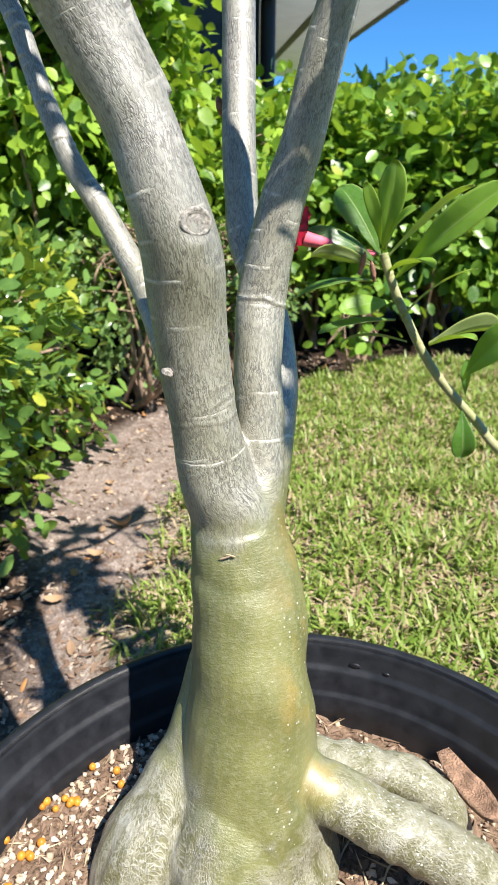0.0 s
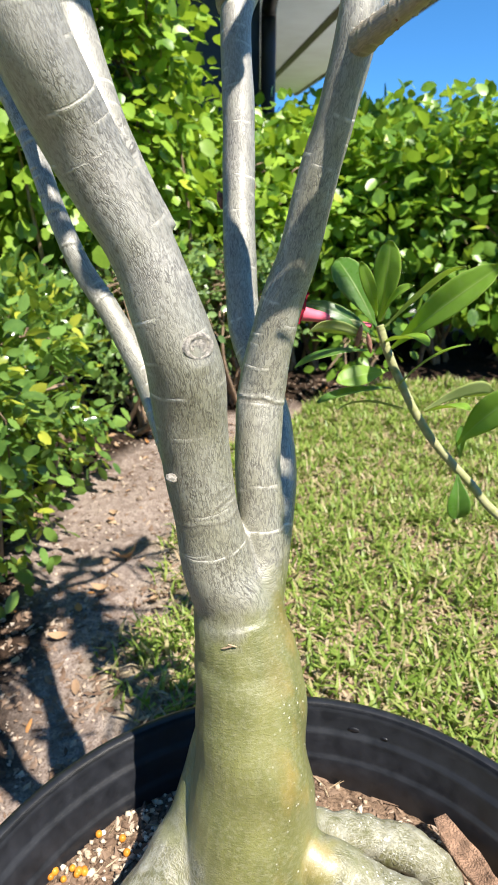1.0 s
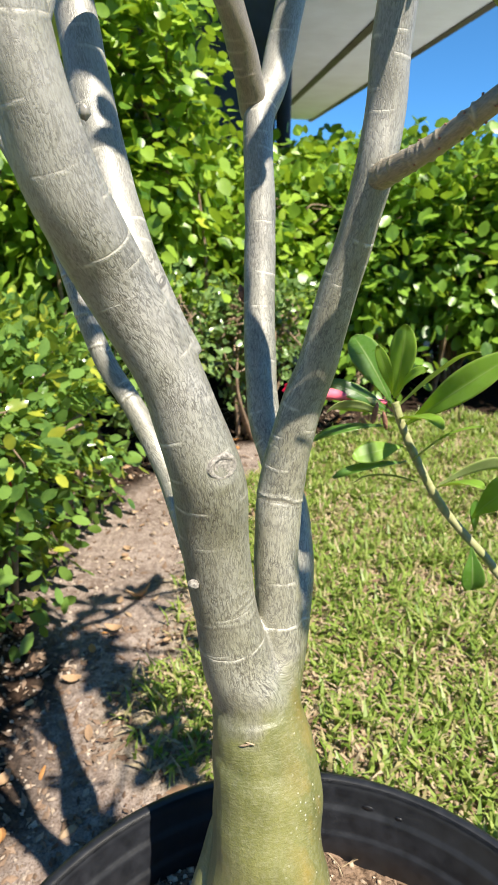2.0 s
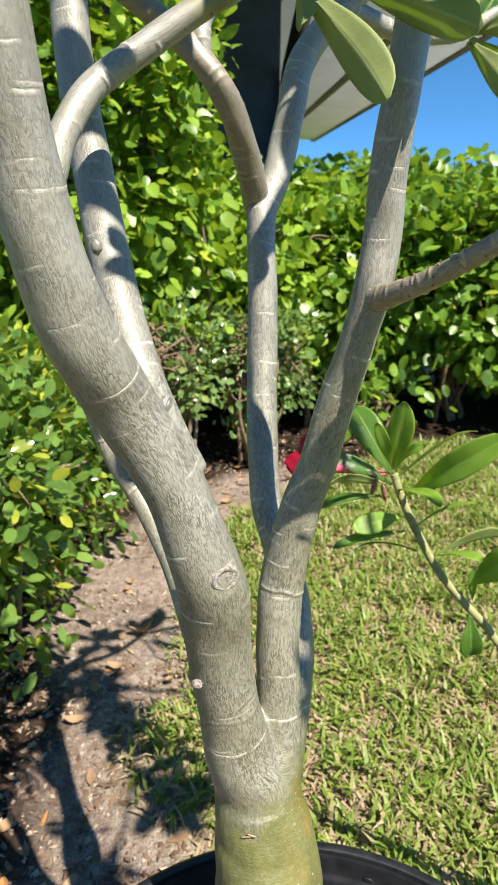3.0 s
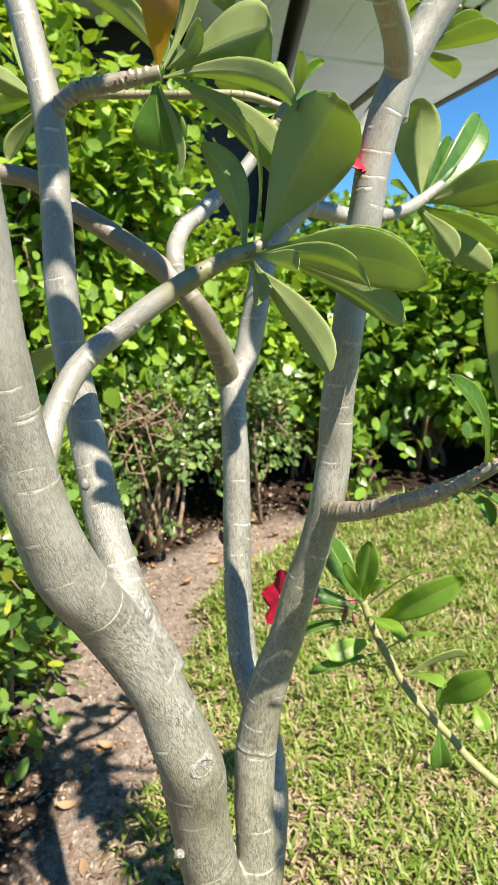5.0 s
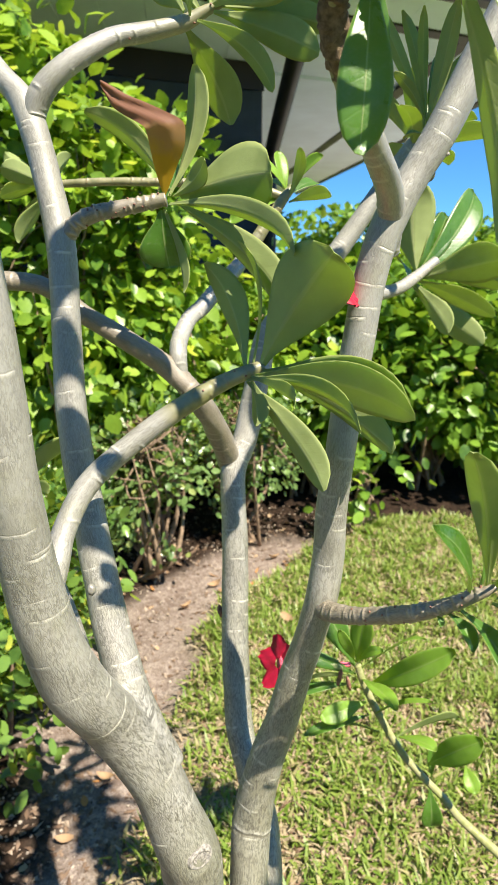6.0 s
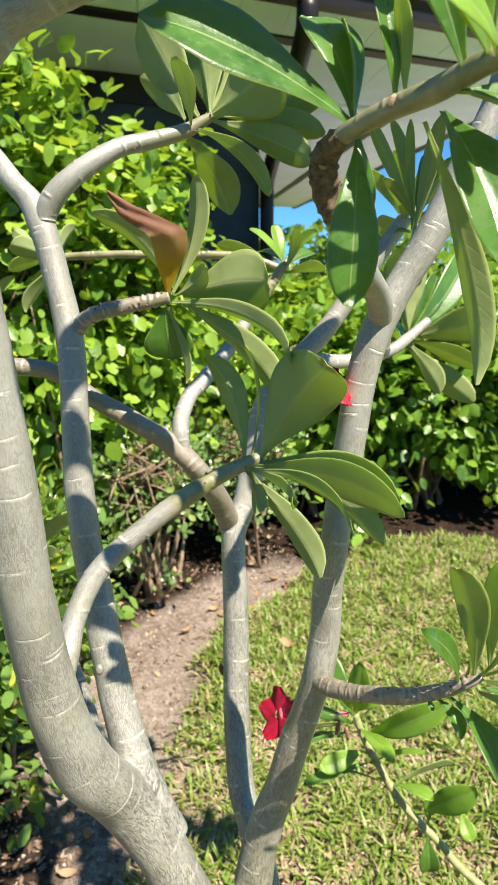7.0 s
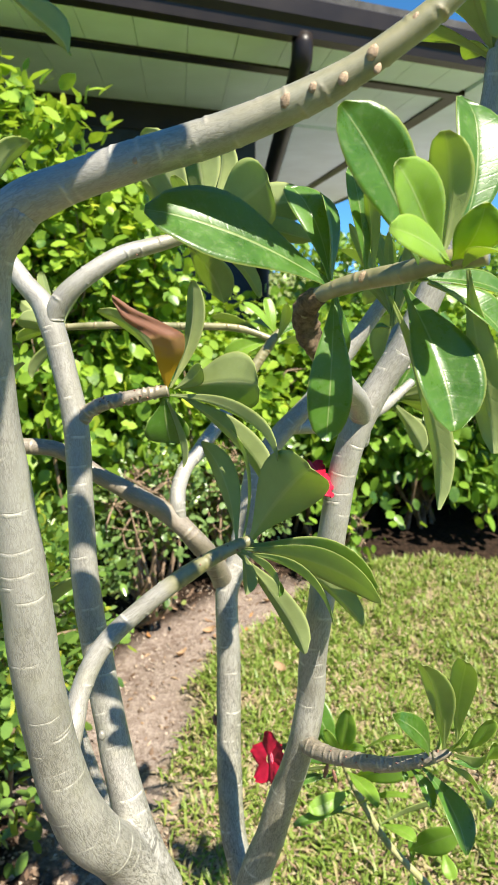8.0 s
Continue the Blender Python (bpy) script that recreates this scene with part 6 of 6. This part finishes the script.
def shrub(name, label, centre, half, n, size, aspect, mat, seed, z0, z1, stems=7, twigs=40, gap=0.35, droop=0.3, point=0.5, category="shrub", open_foot=0.0):
    """A shrub from the ground up: stems, twigs and a crown of leaves in uneven clumps."""
    rg = np.random.RandomState(seed)
    cx, cy = centre
    foot = float(ground_z(cx, cy))
    ob = thing(name, label, category, (cx, cy, foot))
    cz, hz = (z0 + z1) / 2, (z1 - z0) / 2
    V, F, k = [], [], 0
    tips = []
    for i in range(stems + twigs):
        az, el = rg.uniform(0, 6.283), rg.uniform(-0.5, 1.0)
        tip = np.array((cx + half[0] * 0.85 * math.cos(az) * math.cos(el), cy + half[1] * 0.85 * math.sin(az) * math.cos(el), cz + hz * 0.85 * math.sin(el)))
        if i < stems:
            s = np.array((cx + rg.uniform(-0.35, 0.35) * half[0], cy + rg.uniform(-0.3, 0.3) * half[1], foot - 0.02))
            r0 = rg.uniform(0.008, 0.016)
        else:
            s, r0 = tips[rg.randint(stems)] * 0.55 + np.array((cx, cy, cz)) * 0.45, rg.uniform(0.003, 0.006)
        mid = s * 0.5 + tip * 0.5 + rg.normal(0, 0.07, 3)
        v, f, _, _ = tube([(*s, r0), (*mid, r0 * 0.7), (*tip, 0.002)], 0.05, 7)
        tips.append(tip)
        if i < stems:
            part("stem", mesh_of("stem", v, f, [TWIG]), ob)
            continue
        V.append(v)
        F += [[a + k for a in q] for q in f]
        k += len(v)
    tw = part("twig_tangle", mesh_of("twig_tangle", np.vstack(V), F, [TWIG]), ob, "tangle of thin brown twigs")
    tw["kind"] = "stuff"
    # leaf clumps on and inside an uneven envelope
    m = max(20, n // 34)
    d = rg.normal(0, 1, (m, 3))
    d /= np.linalg.norm(d, axis=1)[:, None]
    d = np.sign(d) * np.abs(d) ** 0.75
    d /= np.maximum(1e-6, (np.abs(d) ** 4).sum(1) ** 0.25)[:, None]
    rad = 1 - gap * rg.uniform(0, 1, m) ** 1.6 + 0.10 * rg.normal(0, 1, m)
    rad = np.minimum(rad, 1.07)
    cl = np.array((cx, cy, cz)) + d * rad[:, None] * np.array((half[0], half[1], hz))
    which = rg.randint(0, m, n)
    spread = size[1] * 0.95
    pts = cl[which] + rg.normal(0, 1, (n, 3)) * spread * np.array((1, 1, 0.8))
    nor = d[which] + rg.normal(0, 0.35, (n, 3))
    ok = (pts[:, 2] > foot + 0.03) & (pts[:, 2] < z1 + 0.04)
    if open_foot:
        ok &= (pts[:, 2] > foot + open_foot + 0.10 * np.sin(9 * pts[:, 0])) | (rg.uniform(0, 1, n) < 0.06)
    pts, nor = pts[ok], nor[ok]
    nor /= np.linalg.norm(nor, axis=1)[:, None]
    v, f = leaf_cloud(rg, pts, nor, size[0], size[1], aspect, droop, point)
    crown = part("crown", mesh_of("crown", v, f, [mat], smooth=True), ob)
    crown["kind"] = "stuff"
    return ob


RED = (-0.612, 1.300, 0.362)


def build_hedge():
    glossy = "low glossy green shrub with yellow-tipped leaves in the bed"
    for x, y, hx, hy, z1, n, s in ((-0.78, 1.42, 0.20, 0.22, 0.64, 1700, 1), (-0.80, 1.84, 0.25, 0.24, 0.66, 1700, 2), (-0.98, 1.15, 0.24, 0.25, 0.55, 1000, 4), (-1.25, 1.6, 0.3, 0.3, 0.6, 700, 5)):
        bush = shrub("shrub", glossy, (x, y), (hx, hy), int(n * 1.3), (0.034, 0.060), 0.54, HEDGE_GLOSS, 100 + s, 0.02, z1, gap=0.85, droop=0.0, point=0.9)
        if s == 1:
            rg = np.random.RandomState(31)
            for dx, dz, ln in ((0.0, 0.0, 0.028), (0.008, -0.013, 0.022)):
                v, f = flat_leaf(rg, ln, ln * 0.6, 0.5)
                part("red_leaf", mesh_of("red_leaf", v @ np.array(Euler((1.1, 0, 0)).to_matrix()).T + np.array((RED[0] + dx, RED[1], RED[2] + dz)), f, [PETAL]), bush, "single red leaf")
    small = "sparse small-leaved shrub with bare twigs in the bed"
    for x, y, hx, hy, z1, n, s in ((-0.50, 2.42, 0.26, 0.16, 0.74, 2300, 1), (-0.10, 2.80, 0.24, 0.16, 0.70, 2000, 2)):
        shrub("shrub", small, (x, y), (hx, hy), n, (0.022, 0.042), 0.62, HEDGE_SMALL, 120 + s, 0.16, z1, stems=9, twigs=110, gap=0.8, droop=0.0, point=0.9)
    lime = "tall hedge shrub with lime-green heart-shaped leaves"
    for x, y, hx, hy, z0, z1, n, s in ((-1.75, 2.55, 0.42, 0.35, 0.2, 2.2, 2800, 1), (-1.25, 2.58, 0.38, 0.32, 0.2, 2.20, 3400, 2), (-0.86, 2.62, 0.31, 0.28, 0.35, 2.06, 3400, 3), (-0.54, 2.74, 0.23, 0.22, 0.40, 1.84, 2700, 4),
                                      (-0.14, 3.2, 0.28, 0.24, 0.40, 1.08, 1900, 5), (0.22, 3.4, 0.26, 0.24, 0.40, 1.08, 1900, 6), (-0.55, 3.45, 0.40, 0.26, 0.2, 1.36, 2200, 7), (0.0, 3.80, 0.40, 0.24, 0.2, 1.32, 2200, 8)):
        shrub("hedge_shrub", lime, (x, y), (hx, hy), int(n * (1.35 if s > 4 else 1.0)), (0.040, 0.086), 0.74, HEDGE_LIME, 140 + s, z0, z1, gap=0.7, droop=0.45, point=0.5, category="hedge")
    deep = "dense green hedge shrub with oval leaves and bare shaded foot"
    for x, y, hx, hy, z0, z1, n, s in ((0.56, 3.46, 0.28, 0.30, 0.10, 1.12, 2900, 1), (0.98, 3.55, 0.34, 0.32, 0.10, 1.27, 3700, 2), (1.46, 3.60, 0.36, 0.32, 0.10, 1.30, 3500, 3), (1.96, 3.65, 0.36, 0.32, 0.10, 1.30, 2600, 4), (2.5, 3.65, 0.4, 0.3, 0.10, 1.30, 2200, 5),
                                      (0.45, 3.98, 0.30, 0.24, 0.0, 1.34, 2400, 6), (0.95, 4.08, 0.36, 0.24, 0.0, 1.36, 2600, 7), (1.55, 4.15, 0.42, 0.24, 0.0, 1.38, 2600, 8), (2.2, 4.2, 0.42, 0.24, 0.0, 1.38, 2000, 9)):
        shrub("hedge_shrub", deep, (x, y), (hx, hy), int(n * 0.85), (0.055, 0.100), 0.66, HEDGE_DEEP, 160 + s, z0, z1, gap=0.75, droop=0.3, point=0.8, category="hedge", open_foot=0.30 if s < 6 else 0.0, stems=9)
    far = "distant green hedge beyond the garden"
    for k, x in enumerate((-2.0, 0.0, 1.9, 3.8, 5.8)):
        shrub("hedge_shrub", far, (x, 14.0 + 0.4 * (k % 2)), (1.25, 0.6), 1500, (0.14, 0.24), 0.66, HEDGE_DEEP, 200 + k, 0.1, 1.85 + 0.12 * (k % 3), gap=0.4, category="hedge", stems=5, twigs=10)
    # a low seedling at the hedge's foot
    shrub("seedling", "small bright green seedling at the foot of the hedge", (0.45, 2.80), (0.10, 0.08), 110, (0.045, 0.075), 0.66, HEDGE_DEEP, 190, 0.12, 0.34, stems=3, twigs=6, category="seedling")


build_hedge()
build_bed()
build_grass()
